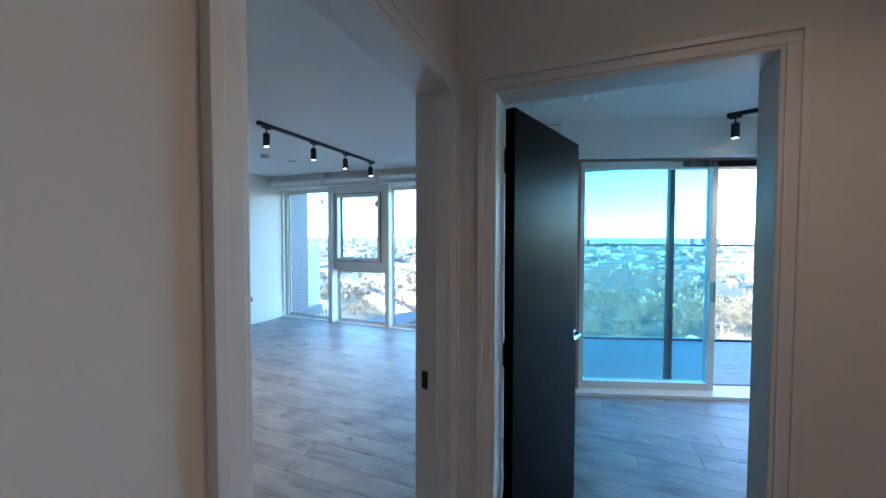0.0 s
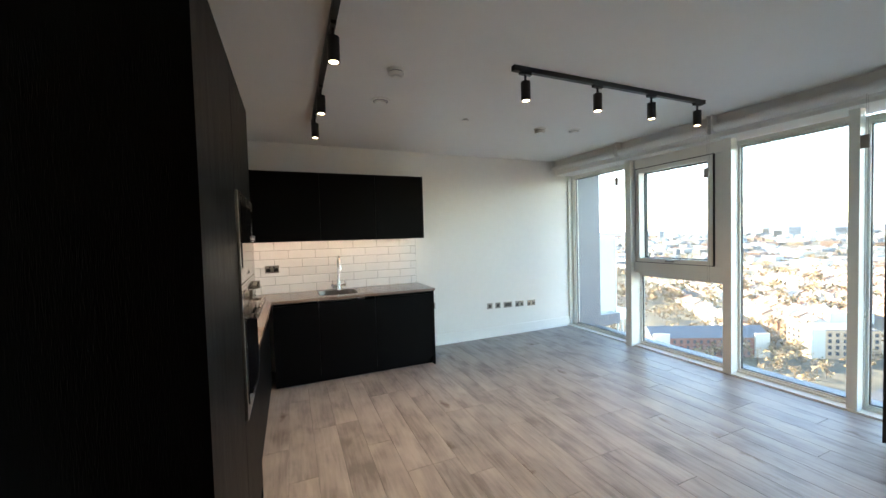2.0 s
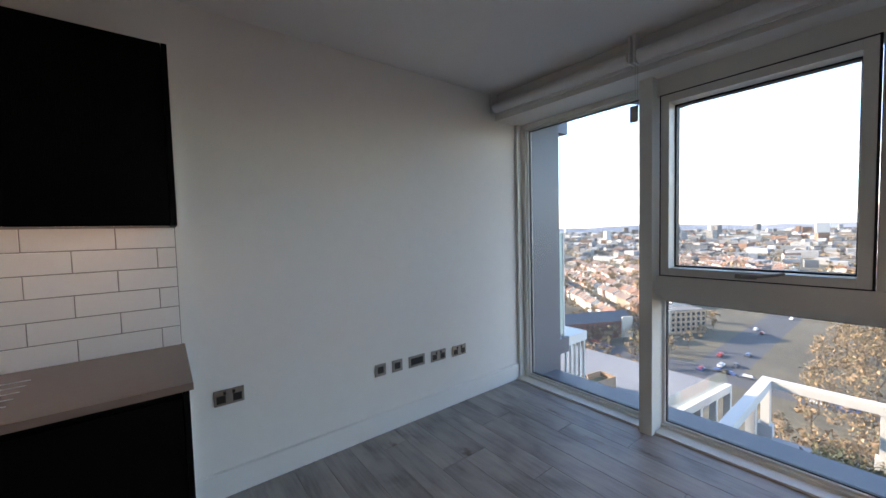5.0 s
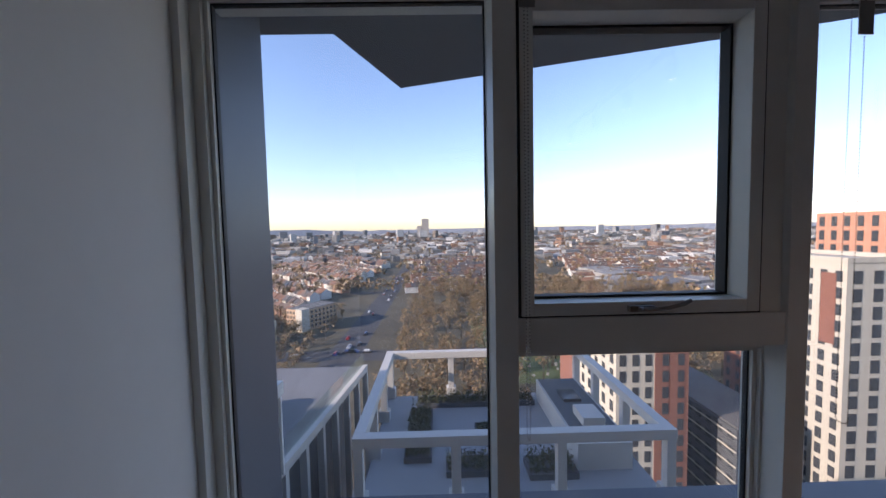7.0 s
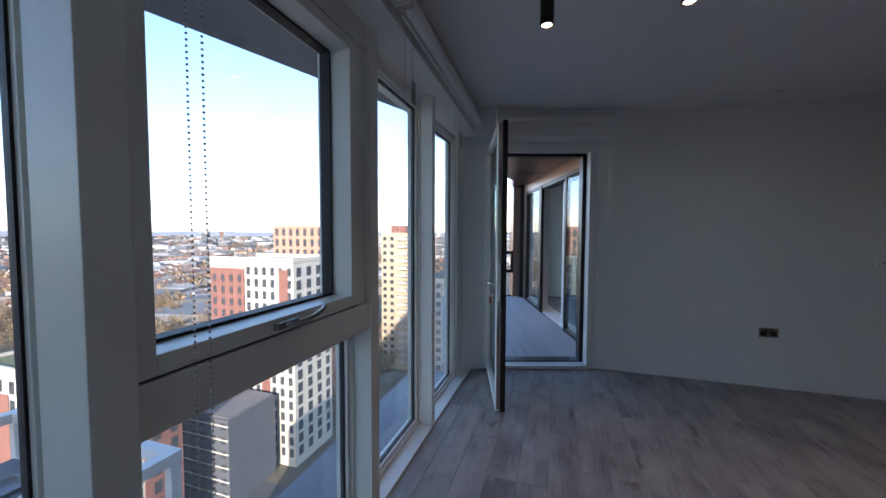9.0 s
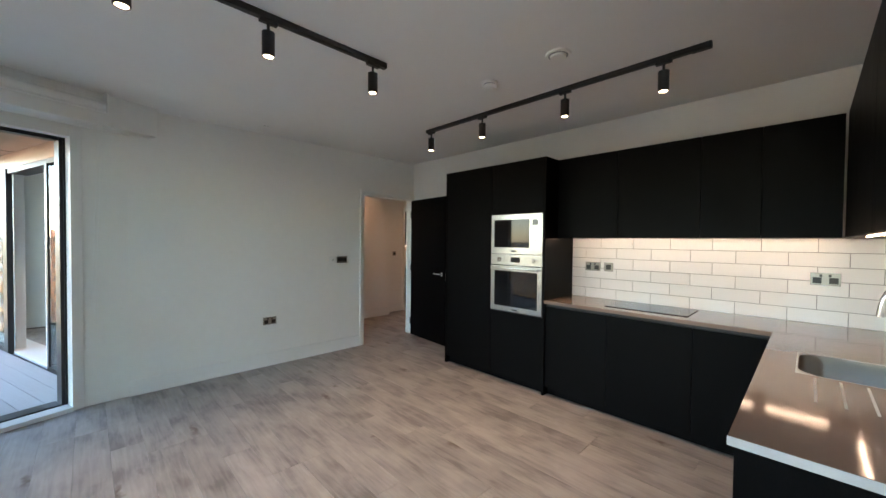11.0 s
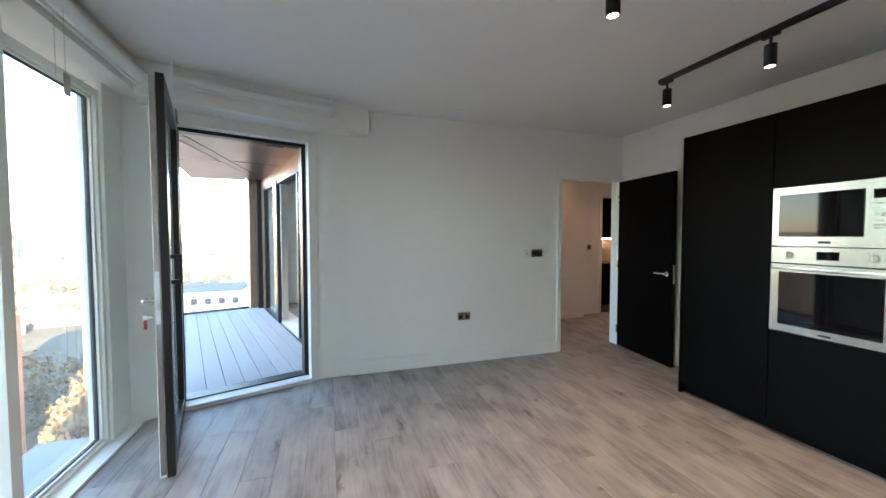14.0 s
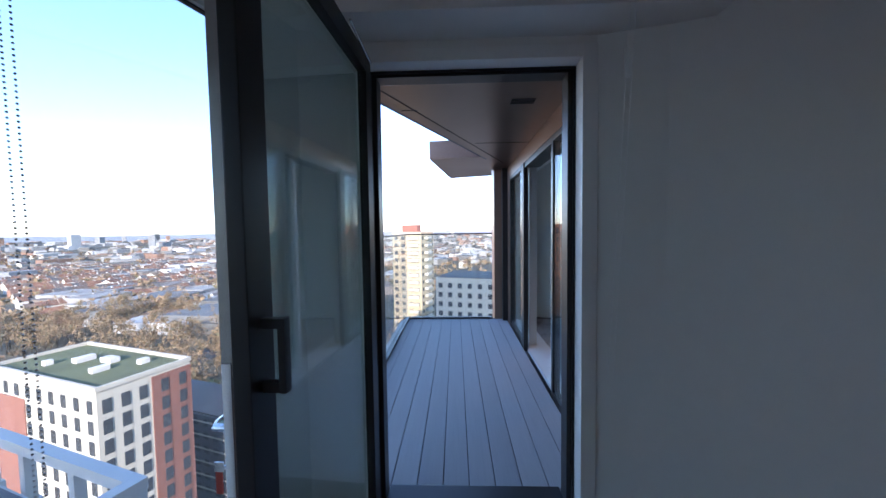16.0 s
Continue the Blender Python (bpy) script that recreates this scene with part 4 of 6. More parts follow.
for x, y in ((5.75, -6.4), (5.95, -4.75)):
    disc("downlight", x, y, [("bezel", 0.045, 0, 0.006, WHITEP), ("lens", 0.034, 0.006, 0.009, LAMPGLOW)], "small warm recessed hall downlight", "lamp")
    lamp = new("hall_lamp", bpy.data.lights.new("hall_lamp", "SPOT"))
    lamp.data.energy, lamp.data.color, lamp.data.spot_size, lamp.data.spot_blend, lamp.data.shadow_soft_size = 1.25, (1.0, 0.55, 0.31), radians(130), 0.8, 0.03
    lamp.matrix_world = pose(x, y, CEIL_Z - 0.02)

# small dark room beyond the hall
vu = empty("vanity_unit", pose(6.25, -7.98, 0), "dark cabinet with a lit niche in the small room", "cabinet")
part("body", boxes([(0.9, 1.09, 0, 2.0, 0.0, 0.85), (0.9, 1.09, 0, 2.0, 1.35, 2.3)]), CAB, vu)
part("shelf", boxes([(0.75, 1.09, 0, 2.0, 0.85, 0.88)], 0.002), STONE, vu, "pale stone shelf")
part("niche_back", boxes([(1.07, 1.09, 0, 2.0, 0.88, 1.35)]), material("niche_stone", (0.30, 0.22, 0.15), 0.6, spots=0.2, scale=6), vu, "tan stone back of the niche")
part("niche_light", boxes([(0.96, 0.98, 0.2, 1.8, 1.335, 1.348)]), LEDGLOW, vu, "warm strip light in the niche")

# ---- splashback tiles ----
JOINT = material("pale_grout", (0.30, 0.29, 0.275), 0.9, spots=0.15, scale=20)
TH, TW, JT = 0.10, 0.30, 0.0038
backs = structure("splashback_backing_1", boxes([(BOXED, TALL_X0, SOUTH, SOUTH + 0.006, WT1, UP_Z0 + 0.005)]), JOINT, "tiled splashback of white glazed brick tiles", "splashback")
backw = structure("splashback_backing_2", boxes([(BOXED, BOXED + 0.006, SOUTH + 0.006, SINK_Y - 0.0, WT1, UP_Z0 + 0.005)]), JOINT, "tiled splashback of white glazed brick tiles", "splashback")
tile_mesh = {}


def tile(parent, m, w, h):
    key_ = (round(w, 3), round(h, 3))
    if key_ not in tile_mesh:
        bm = boxes([(-w / 2, w / 2, 0, 0.007, -h / 2, h / 2)])
        bmesh.ops.bevel(bm, geom=[e for e in bm.edges if all(v.co.y > 0.006 for v in e.verts)], offset=0.0015, segments=1, affect="EDGES")
        bmesh.ops.recalc_face_normals(bm, faces=bm.faces[:])
        me = bpy.data.meshes.new("tile")
        bm.to_mesh(me)
        bm.free()
        me.materials.append(TILE)
        tile_mesh[key_] = me
    ob = new("tile", tile_mesh[key_])
    ob.parent = parent
    ob.matrix_world = m
    return ob


for row in range(7):
    z0, z1 = WT1 + row * TH + 0.0005, min(WT1 + (row + 1) * TH, UP_Z0 + 0.004) - JT
    if z1 - z0 < 0.01:
        continue
    for k in range(-1, 12):
        a, b = max(BOXED + 0.016, 0.04 + (k + 0.5 * (row % 2)) * TW), min(TALL_X0, 0.04 + (k + 1 + 0.5 * (row % 2)) * TW) - JT
        if b - a > 0.02:
            tile(backs, pose((a + b) / 2, SOUTH + 0.005, (z0 + z1) / 2), b - a, z1 - z0)
    for k in range(-1, 12):
        a, b = max(SOUTH + 0.014, SOUTH + (k + 0.5 * ((row + 1) % 2)) * TW), min(SINK_Y, SOUTH + (k + 1 + 0.5 * ((row + 1) % 2)) * TW) - JT
        if b - a > 0.02:
            tile(backw, pose(BOXED + 0.005, (a + b) / 2, (z0 + z1) / 2, 0, 0, -90), b - a, z1 - z0)
# ---- balcony ----
DECK_Z, DV0, DV1, DU1 = 0.03, -0.18, 1.50, 4.25
on_balcony(structure("balcony_slab", boxes([(0.24, DU1 + 0.15, DV0, DV1 + 0.1, -0.3, -0.03)]), CONCRETE, "concrete balcony slab", "balcony"))
deck = on_balcony(structure("balcony_deck", boxes([(0.24, DU1, DV0 + 0.01, DV1, -0.03, -0.012)]), BLACKP, "grey grooved composite decking", "decking"))
for k in range(11):
    v0 = DV0 + 0.012 + k * 0.152
    rows = [(0.245, DU1 - 0.002, v0, v0 + 0.146, -0.012, DECK_Z - 0.003)] + [(0.245, DU1 - 0.002, v0 + 0.004 + g * 0.0141, v0 + 0.0135 + g * 0.0141, DECK_Z - 0.003, DECK_Z) for g in range(10)]
    part("deck_board", boxes(rows), DECK, deck)
# facade beside the deck: panels, fixed glazing, sliding door
on_balcony(structure("wall_facade", boxes([(0.24, 0.46, -0.40, -0.26, 0, CEIL_Z), (0.46, 3.86, -0.40, DV0, 2.30, CEIL_Z), (3.86, DU1 + 0.3, -0.40, DV0, 0, CEIL_Z)]),
                     BRONZE, "bronze panelled wall along the balcony", "wall"))
on_balcony(structure("balcony_end_column", boxes([(DU1 - 0.06, DU1 + 0.30, DV0, 0.02, -0.3, 2.62)], 0.004), BRONZE, "bronze clad column at the balcony end", "column"))
on_balcony(structure("balcony_end_fin", boxes([(DU1 - 0.20, DU1 - 0.06, DV0, -0.10, 0.0, 2.62)], 0.004), DARKFRAME, "grey panel beside the column", "column"))
for k, (u0, u1, tinted) in enumerate(((0.46, 1.78, True), (2.80, 3.86, False))):
    wn_ = on_balcony(structure("window_%d" % (k + 6), boxes([(u0, u0 + 0.055, -0.36, -0.27, 0.03, 2.30), (u1 - 0.055, u1, -0.36, -0.27, 0.03, 2.30), (u0 + 0.055, u1 - 0.055, -0.36, -0.27, 0.03, 0.10), (u0 + 0.055, u1 - 0.055, -0.36, -0.27, 2.23, 2.30)], 0.003),
                               TRIM, "tall white-framed sliding bedroom door" if tinted else "tall white-framed fixed bedroom window", "window"))
    ob = part("pane", boxes([(u0 + 0.05, u1 - 0.05, -0.322, -0.310, 0.09, 2.24)]), COATED if tinted else GLASS, wn_, "blue-green tinted glass pane" if tinted else "clear glass pane")
    ob.visible_shadow = False
    e1 = 1.44 if tinted else u1
    part("outer_frame", boxes([(u0 - 0.2, u0 - 0.15, -0.25, -0.185, 0.0, 2.30), (e1 - 0.05, e1, -0.25, -0.185, 0.0, 2.30), (u0 - 0.15, e1 - 0.05, -0.25, -0.185, 0.0, 0.06), (u0 - 0.15, e1 - 0.05, -0.25, -0.185, 2.25, 2.30)] if tinted else
                              [(u0, u0 + 0.05, -0.25, -0.185, 0.0, 2.30), (e1 - 0.05, e1, -0.25, -0.185, 0.0, 2.30), (u0 + 0.05, e1 - 0.05, -0.25, -0.185, 0.0, 0.06), (u0 + 0.05, e1 - 0.05, -0.25, -0.185, 2.25, 2.30)], 0.002), DARKFRAME, wn_, "dark outer frame")
    ob = part("outer_pane", boxes([(u0 - 0.14 if tinted else u0 + 0.045, e1 - 0.045, -0.206, -0.194, 0.055, 2.255)]), RAILGLASS, wn_, "clear outer pane")
    ob.visible_shadow = False
on_balcony(structure("window_head_rail", boxes([(1.44, 2.66, -0.36, -0.185, 2.24, 2.30)], 0.003), DARKFRAME, "dark head rail over the open sliding door", "window frame"))
on_balcony(structure("window_dark_post", boxes([(2.66, 2.80, -0.225, -0.172, 0.0, 2.30)], 0.003), DARKFRAME, "dark facade post beside the deck", "window frame"))
on_balcony(structure("bedroom_head", boxes([(0.24, DU1, -0.52, -0.40, 2.32, CEIL_Z)]), WALL, "white bulkhead above the bedroom glazing", "trim"))
on_balcony(structure("bedroom_sill", boxes([(0.24, DU1, -0.50, -0.22, -0.004, 0.03)], 0.003), TRIM, "white low sill of the bedroom glazing", "window sill"))
bh = empty("bedroom_slider_handle", BAL @ pose(1.735, -0.36, 1.02), "grey metal slider handle", "hardware")
part("grip", boxes([(-0.012, 0.012, -0.05, 0.0, -0.10, 0.10)], 0.004), PLATE, bh)
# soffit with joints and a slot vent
sof = structure("balcony_soffit", prism([bal(0.02, -0.18), bal(DU1 + 0.2, -0.18), bal(DU1 + 0.2, 0.0), bal(3.3, 0.20), bal(0.02, 1.62)], 2.47, 2.60), BRONZE_SHADED, "polished bronze metal soffit with shade in its colour", "soffit")
for a, b in (((0.30, 1.36), (3.6, -0.06)), ((2.35, -0.18), (2.35, 0.42)), ((1.2, 0.95), (1.2, 1.08))):
    p, q = Vector(bal(*a)), Vector(bal(*b))
    n_ = (q - p).normalized().orthogonal() * 0.005
    part("joint", prism([tuple(p - n_), tuple(q - n_), tuple(q + n_), tuple(p + n_)], 2.467, 2.4705), BLACKLINE, sof)
for k in range(4):
    part("vent_slot", prism([bal(1.0 + 0.03 * k, 0.04), bal(1.016 + 0.03 * k, 0.04), bal(1.016 + 0.03 * k, 0.22), bal(1.0 + 0.03 * k, 0.22)], 2.467, 2.4705), BLACKLINE, sof)
structure("balcony_fascia", prism([bal(0.02, 1.62), bal(3.3, 0.20), bal(3.3, 0.23), bal(0.02, 1.66)], 2.47, 2.62), SOFFIT, "grey slab edge of the balcony above", "soffit")
structure("upper_balcony", prism([(11.6, 2.3), (11.9, 0.6), (15.0, 1.3), (15.0, 2.9)], 3.3, 3.75), BRONZE_SHADED, "bronze underside of a higher balcony, shade in its colour", "balcony")
# glass balustrade
for nm, m, ln in (("balustrade", BAL @ pose(0.30, DV1 - 0.03, DECK_Z, 0, 0, 0), DU1 - 0.33), ("balustrade", BAL @ pose(DU1 - 0.03, 0.05, DECK_Z, 0, 0, 90), DV1 - 0.08)):
    r = empty(nm, m, "frameless glass balcony balustrade with thin top rail", "balustrade", "balcony balustrades")
    part("top_rail", boxes([(0, ln, -0.012, 0.012, 1.40, 1.422)], 0.003), DARKFRAME, r, "thin dark metal top rail")
    n_ = max(1, round(ln / 1.4))
    for k in range(n_):
        ob = part("glass_panel", boxes([(k * ln / n_ + 0.006, (k + 1) * ln / n_ - 0.006, -0.007, 0.007, 0.0, 1.40)]), RAILGLASS, r, "clear balustrade panel")
        ob.visible_shadow = False
    part("shoe", boxes([(0, ln, -0.03, 0.03, -0.02, 0.03)], 0.003), DARKFRAME, r)

# ---- the tower's own outside ----
# Metal with its blue shade mixed into the base colour.
SHADE_BLUE = material("shade_blue_metal", (0.085, 0.10, 0.135), 0.45, 0.2, spots=0.12, scale=5)
structure("window_ledge", boxes([(-0.6, 4.44, 0.19, 0.62, -0.30, -0.06)]), SHADE_BLUE, "metal ledge outside the windows, painted shade-blue", "ledge")
structure("tower_fin", boxes([(-0.60, 0.02, 0.18, 0.70, -0.30, 2.80)], 0.004), SHADE_BLUE, "metal fin beside the windows, painted shade-blue", "wall")
structure("tower_overhang", prism([(-0.6, 0.32), (4.9, 0.32), (4.9, 0.62), (3.45, 1.16), (0.66, 2.12), (0.30, 1.16), (-0.6, 1.16)], 2.80, 3.1), SOFFIT, "grey zigzag underside of the balcony above", "soffit")
# The last box is added, unseen, to keep sun off the balcony deck.
wing = structure("neighbour_wing", boxes([(-7, -0.72, 0.7, 2.0, 2.80, 3.1), (-7, -0.72, 0.7, 2.0, -0.36, -0.14), (-7, -2.6, 0.7, 1.7, -0.14, 2.8), (-9, -3.2, 1.7, 3.4, -24, 9), (-9, -3.2, 0.0, 1.7, 3.12, 9)]), SHADE_BLUE, "dark panelled neighbouring wing with an added upper shade block", "wall")
WINGGLASS = material("wing_window_glass", (0.10, 0.13, 0.17), 0.06, spec=0.9)
for j in range(-2, 3):
    for k in range(5):
        part("window", boxes([(-3.3, -3.17, 1.78 + k * 0.33, 1.98 + k * 0.33, 0.35 + 3.1 * j, 2.35 + 3.1 * j)], 0.004), WINGGLASS, wing, "tall narrow wing window")
for k in range(6):
    part("fin", boxes([(-3.2, -3.02, 1.68 + k * 0.33, 1.74 + k * 0.33, -24, 9)]), SHADE_BLUE, wing, "vertical facade fin, painted shade-blue")
for k in range(3):
    part("panel", boxes([(-2.58, -2.5, 0.76 + k * 0.31, 1.03 + k * 0.31, 0.1, 2.78)], 0.004), WINGGLASS, wing)
sc = empty("privacy_screen", pose(-0.79, 1.34, -0.12), "pale green frosted glass balcony screen", "screen")
part("pane", boxes([(-0.01, 0.01, 0.02, 0.60, 0.02, 1.50)]), material("frosted_green_glass", (0.50, 0.62, 0.56), 0.35, spots=0.03, scale=3), sc)
for r_ in ((-0.02, 0.02, 0, 0.02, -0.02, 1.52), (-0.02, 0.02, 0.60, 0.63, -0.02, 1.52), (-0.02, 0.02, 0.02, 0.60, 1.50, 1.52)):
    part("frame", boxes([r_], 0.002), WHITEP, sc, "slim pale frame")
rl = empty("balcony_edge", pose(-0.80, 1.98, -0.30), "white slab edge with slim pickets on the neighbouring balcony", "balustrade")
part("slab_edge", boxes([(-0.6, 0.05, 0.0, 0.55, 0.0, 0.14)], 0.004), WHITEP, rl)
for k in range(5):
    part("picket", boxes([(0.0, 0.03, 0.02 + k * 0.12, 0.05 + k * 0.12, -0.9, 0.0)], 0.002), WHITEP, rl)
# Unseen masses: two sized to throw the tower's shadow outside.
structure("tower_upper_shade", boxes([(-70, 22, -26, -0.02, 3.12, 34.0)]), SOFFIT, "unseen upper tower mass, sized to cast shadow outside", "building")
structure("tower_lower_shade", boxes([(-30, 22, -26, -0.02, -57, -0.35)]), SOFFIT, "unseen lower tower mass, added to cast shadow", "building")
# Unseen masses added round the flat to keep stray light out.
structure("stray_light_lid", boxes([(-0.3, 9.7, -8.3, 0.02, CEIL_Z + 0.22, CEIL_Z + 0.4)]), SOFFIT, "unseen slab over the flat, added against stray light", "building")
structure("stray_light_west", boxes([(-0.9, -0.22, -8.3, 0.1, -0.3, 3.1)]), SOFFIT, "unseen mass beside the flat, added against stray light", "building")
structure("stray_light_south", boxes([(-0.9, 4.7, -8.6, -5.3, -0.3, 3.1)]), SOFFIT, "unseen mass behind the kitchen, added against stray light", "building")

# ---- outside: ground, roads ----
GZ = -57.0
GRASS = material("winter_grass_and_yards", (0.085, 0.072, 0.045), 0.95, spots=0.55, scale=0.12)
ASPHALT = material("asphalt", (0.055, 0.055, 0.058), 0.9, spots=0.2, scale=0.3)
structure("ground", boxes([(-4600, 4600, -4600, 4600, GZ - 1, GZ)]), GRASS, "brown winter gardens, yards and parkland", "ground")
roads = [(-52, -36, 90, 1700), (-240, 160, 158, 172), (-230, -218, 172, 900), (50, 66, -40, 130), (66, 400, 40, 50), (-400, -52, 330, 338), (-36, 420, 420, 430)]
for k, (a, b, c, d) in enumerate(roads):
    structure("road_%d" % (k + 1), boxes([(a, b, c, d, GZ, GZ + 0.02 + 0.008 * k)]), ASPHALT, "grey asphalt road far below", "road")


def island_material(name, stops, rough=0.85):
    """One of several plain paints for each loose piece."""
    m = bpy.data.materials.new(name)
    m.use_nodes = True
    n, l = m.node_tree.nodes, m.node_tree.links
    b = n["Principled BSDF"]
    b.inputs["Roughness"].default_value = rough
    g, r = n.new("ShaderNodeNewGeometry"), n.new("ShaderNodeValToRGB")
    r.color_ramp.interpolation = "CONSTANT"
    e = r.color_ramp.elements
    e[0].color, e[0].position = (*stops[0], 1), 0
    e[1].color, e[1].position = (*stops[-1], 1), (len(stops) - 1) / len(stops)
    for k in range(1, len(stops) - 1):
        e.new(k / len(stops)).color = (*stops[k], 1)
    l.new(g.outputs["Random Per Island"], r.inputs[0]), l.new(r.outputs[0], b.inputs["Base Color"])
    return m


HOUSE = island_material("house_walls", [(0.56, 0.52, 0.44), (0.44, 0.39, 0.32), (0.27, 0.15, 0.10), (0.60, 0.57, 0.52), (0.30, 0.18, 0.12), (0.50, 0.44, 0.36)])
ROOFS = island_material("tiled_roofs", [(0.16, 0.085, 0.055), (0.11, 0.08, 0.065), (0.20, 0.10, 0.06), (0.09, 0.085, 0.085), (0.14, 0.10, 0.08)])
SHEDS = island_material("shed_roofs", [(0.30, 0.295, 0.28), (0.20, 0.20, 0.20), (0.44, 0.43, 0.41), (0.13, 0.13, 0.13), (0.20, 0.115, 0.075), (0.25, 0.235, 0.215), (0.10, 0.095, 0.088), (0.16, 0.13, 0.105)])
FOLIAGE = island_material("bare_winter_twigs", [(0.23, 0.145, 0.075), (0.26, 0.175, 0.09), (0.18, 0.12, 0.068), (0.12, 0.105, 0.05), (0.29, 0.195, 0.105), (0.14, 0.10, 0.055)], 0.95)
BARK = material("bark", (0.07, 0.052, 0.038), 0.95, spots=0.3, scale=3)
CARS = island_material("car_paint", [(0.6, 0.6, 0.6), (0.05, 0.05, 0.06), (0.3, 0.31, 0.33), (0.25, 0.03, 0.03), (0.05, 0.08, 0.2)], 0.3)


def mesh_stuff(name, verts, faces, mat, label, cat):
    me = bpy.data.meshes.new(name)
    me.from_pydata(verts, [], faces)
    me.materials.append(mat)
    return tagged(new(name, me), label, cat, kind="stuff")


rnd = random.Random(7)
hv, hf, rv, rf = [], [], [], []


def house(x, y, ang, w, d, h, rise):
    """A gabled house: four walls with gables, and a roof with eaves."""
    c, s = math.cos(ang), math.sin(ang)

    def at(a, b, z):
        return (x + a * c - b * s, y + a * s + b * c, GZ + z)
    k = len(hv)
    hv.extend([at(-w / 2, -d / 2, 0), at(w / 2, -d / 2, 0), at(w / 2, d / 2, 0), at(-w / 2, d / 2, 0), at(-w / 2, -d / 2, h), at(w / 2, -d / 2, h), at(w / 2, d / 2, h), at(-w / 2, d / 2, h), at(-w / 2, 0, h + rise), at(w / 2, 0, h + rise)])
    hf.extend([(k, k + 1, k + 5, k + 4), (k + 2, k + 3, k + 7, k + 6), (k + 1, k + 2, k + 6, k + 9, k + 5), (k + 3, k, k + 4, k + 8, k + 7)])
    k = len(rv)
    o = 0.5
    rv.extend([at(-w / 2 - 0.1, -d / 2 - o, h - 0.2), at(w / 2 + 0.1, -d / 2 - o, h - 0.2), at(w / 2 + 0.1, d / 2 + o, h - 0.2), at(-w / 2 - 0.1, d / 2 + o, h - 0.2), at(-w / 2 - 0.1, 0, h + rise + 0.15), at(w / 2 + 0.1, 0, h + rise + 0.15)])
    rf.extend([(k, k + 1, k + 5, k + 4), (k + 2, k + 3, k + 4, k + 5)])
    if rnd.random() < 0.6:
        k = len(hv)
        px, r_ = rnd.uniform(-w / 3, w / 3), 0.5
        hv.extend([at(px + i, j, z) for z in (h + rise - 0.8, h + rise + 1.1) for i, j in ((-r_, -r_), (r_, -r_), (r_, r_), (-r_, r_))])
        hf.extend([(k, k + 1, k + 5, k + 4), (k + 1, k + 2, k + 6, k + 5), (k + 2, k + 3, k + 7, k + 6), (k + 3, k, k + 4, k + 7), (k + 4, k + 5, k + 6, k + 7)])


def terrace(x0, y0, x1, y1, step=6.2):
    ln = math.hypot(x1 - x0, y1 - y0)
    a = math.atan2(y1 - y0, x1 - x0)
    for k in range(int(ln / step)):
        if rnd.random() < 0.93:
            t_ = (k + 0.5) * step / ln
            house(x0 + (x1 - x0) * t_ + rnd.uniform(-0.4, 0.4), y0 + (y1 - y0) * t_ + rnd.uniform(-0.4, 0.4), a, step - (0.0 if k % 4 else 0.9), rnd.uniform(8, 9.5), rnd.uniform(5.4, 6.3), rnd.uniform(2.4, 3.6))


for k in range(16):
    ex, ey = -100 + (k % 3) * 4 + 1.5 * k, 206 + k * 24 + (k % 2) * 9
    run = 230 + 14 * (k % 5)
    terrace(ex - run * (0.74 - 0.012 * k), ey + run * (0.67 + 0.012 * k), ex, ey)
for k in range(14):
    terrace(-470 - k * 10, 150 + k * 34, -300 - k * 6, 120 + k * 30)
for k in range(9):
    terrace(-30 + (k % 2) * 5, 330 + k * 36, 60 + 14 * k, 345 + k * 38)
for k in range(14):
    terrace(120 + 12 * k, 300 + k * 40, 420 + 20 * k, 250 + k * 44)
for k in range(420):
    a, d = rnd.uniform(-1.35, 0.75), rnd.uniform(520, 1500)
    house(-d * math.sin(a), d * math.cos(a), rnd.uniform(0, 3.1), rnd.uniform(8, 26), rnd.uniform(8, 10), rnd.uniform(5, 8), rnd.uniform(2, 3.5))
mesh_stuff("terraced_houses", hv, hf, HOUSE, "rows of small cream and brick terraced houses", "houses")
mesh_stuff("house_roofs", rv, rf, ROOFS, "brown tiled roofs of the terraced houses", "roofs")

sv, sf = [], []


def shed(x, y, ang, w, d, h, z=None):
    c, s = math.cos(ang), math.sin(ang)
    k = len(sv)
    sv.extend([(x + a * c - b * s, y + a * s + b * c, GZ + zz) for zz in (0, h) for a, b in ((-w / 2, -d / 2), (w / 2, -d / 2), (w / 2, d / 2), (-w / 2, d / 2))])
    sf.extend([(k, k + 1, k + 5, k + 4), (k + 1, k + 2, k + 6, k + 5), (k + 2, k + 3, k + 7, k + 6), (k + 3, k, k + 4, k + 7), (k + 4, k + 5, k + 6, k + 7)])


for k in range(2300):
    a = rnd.uniform(-1.5, 0.85)
    d = 620 + 3300 * rnd.random() ** 1.2
    shed(-d * math.sin(a), d * math.cos(a), rnd.uniform(-0.3, 0.3) + rnd.choice((0, 1.57)), rnd.uniform(12, 60) * (0.5 + d / 3200), rnd.uniform(10, 30) * (0.5 + d / 3200), rnd.uniform(5, 13) * (0.8 + d / 4000))
for k in range(70):
    a, d = rnd.uniform(-1.4, 0.7), rnd.uniform(1500, 4000)
    shed(-d * math.sin(a), d * math.cos(a), rnd.uniform(0, 1.5), rnd.uniform(16, 50), rnd.uniform(14, 24), rnd.uniform(22, 62))
for k in range(60):
    shed(rnd.uniform(150, 420), rnd.uniform(180, 420), rnd.choice((0.25, 1.8)), rnd.uniform(20, 60), rnd.uniform(15, 35), rnd.uniform(6, 10))
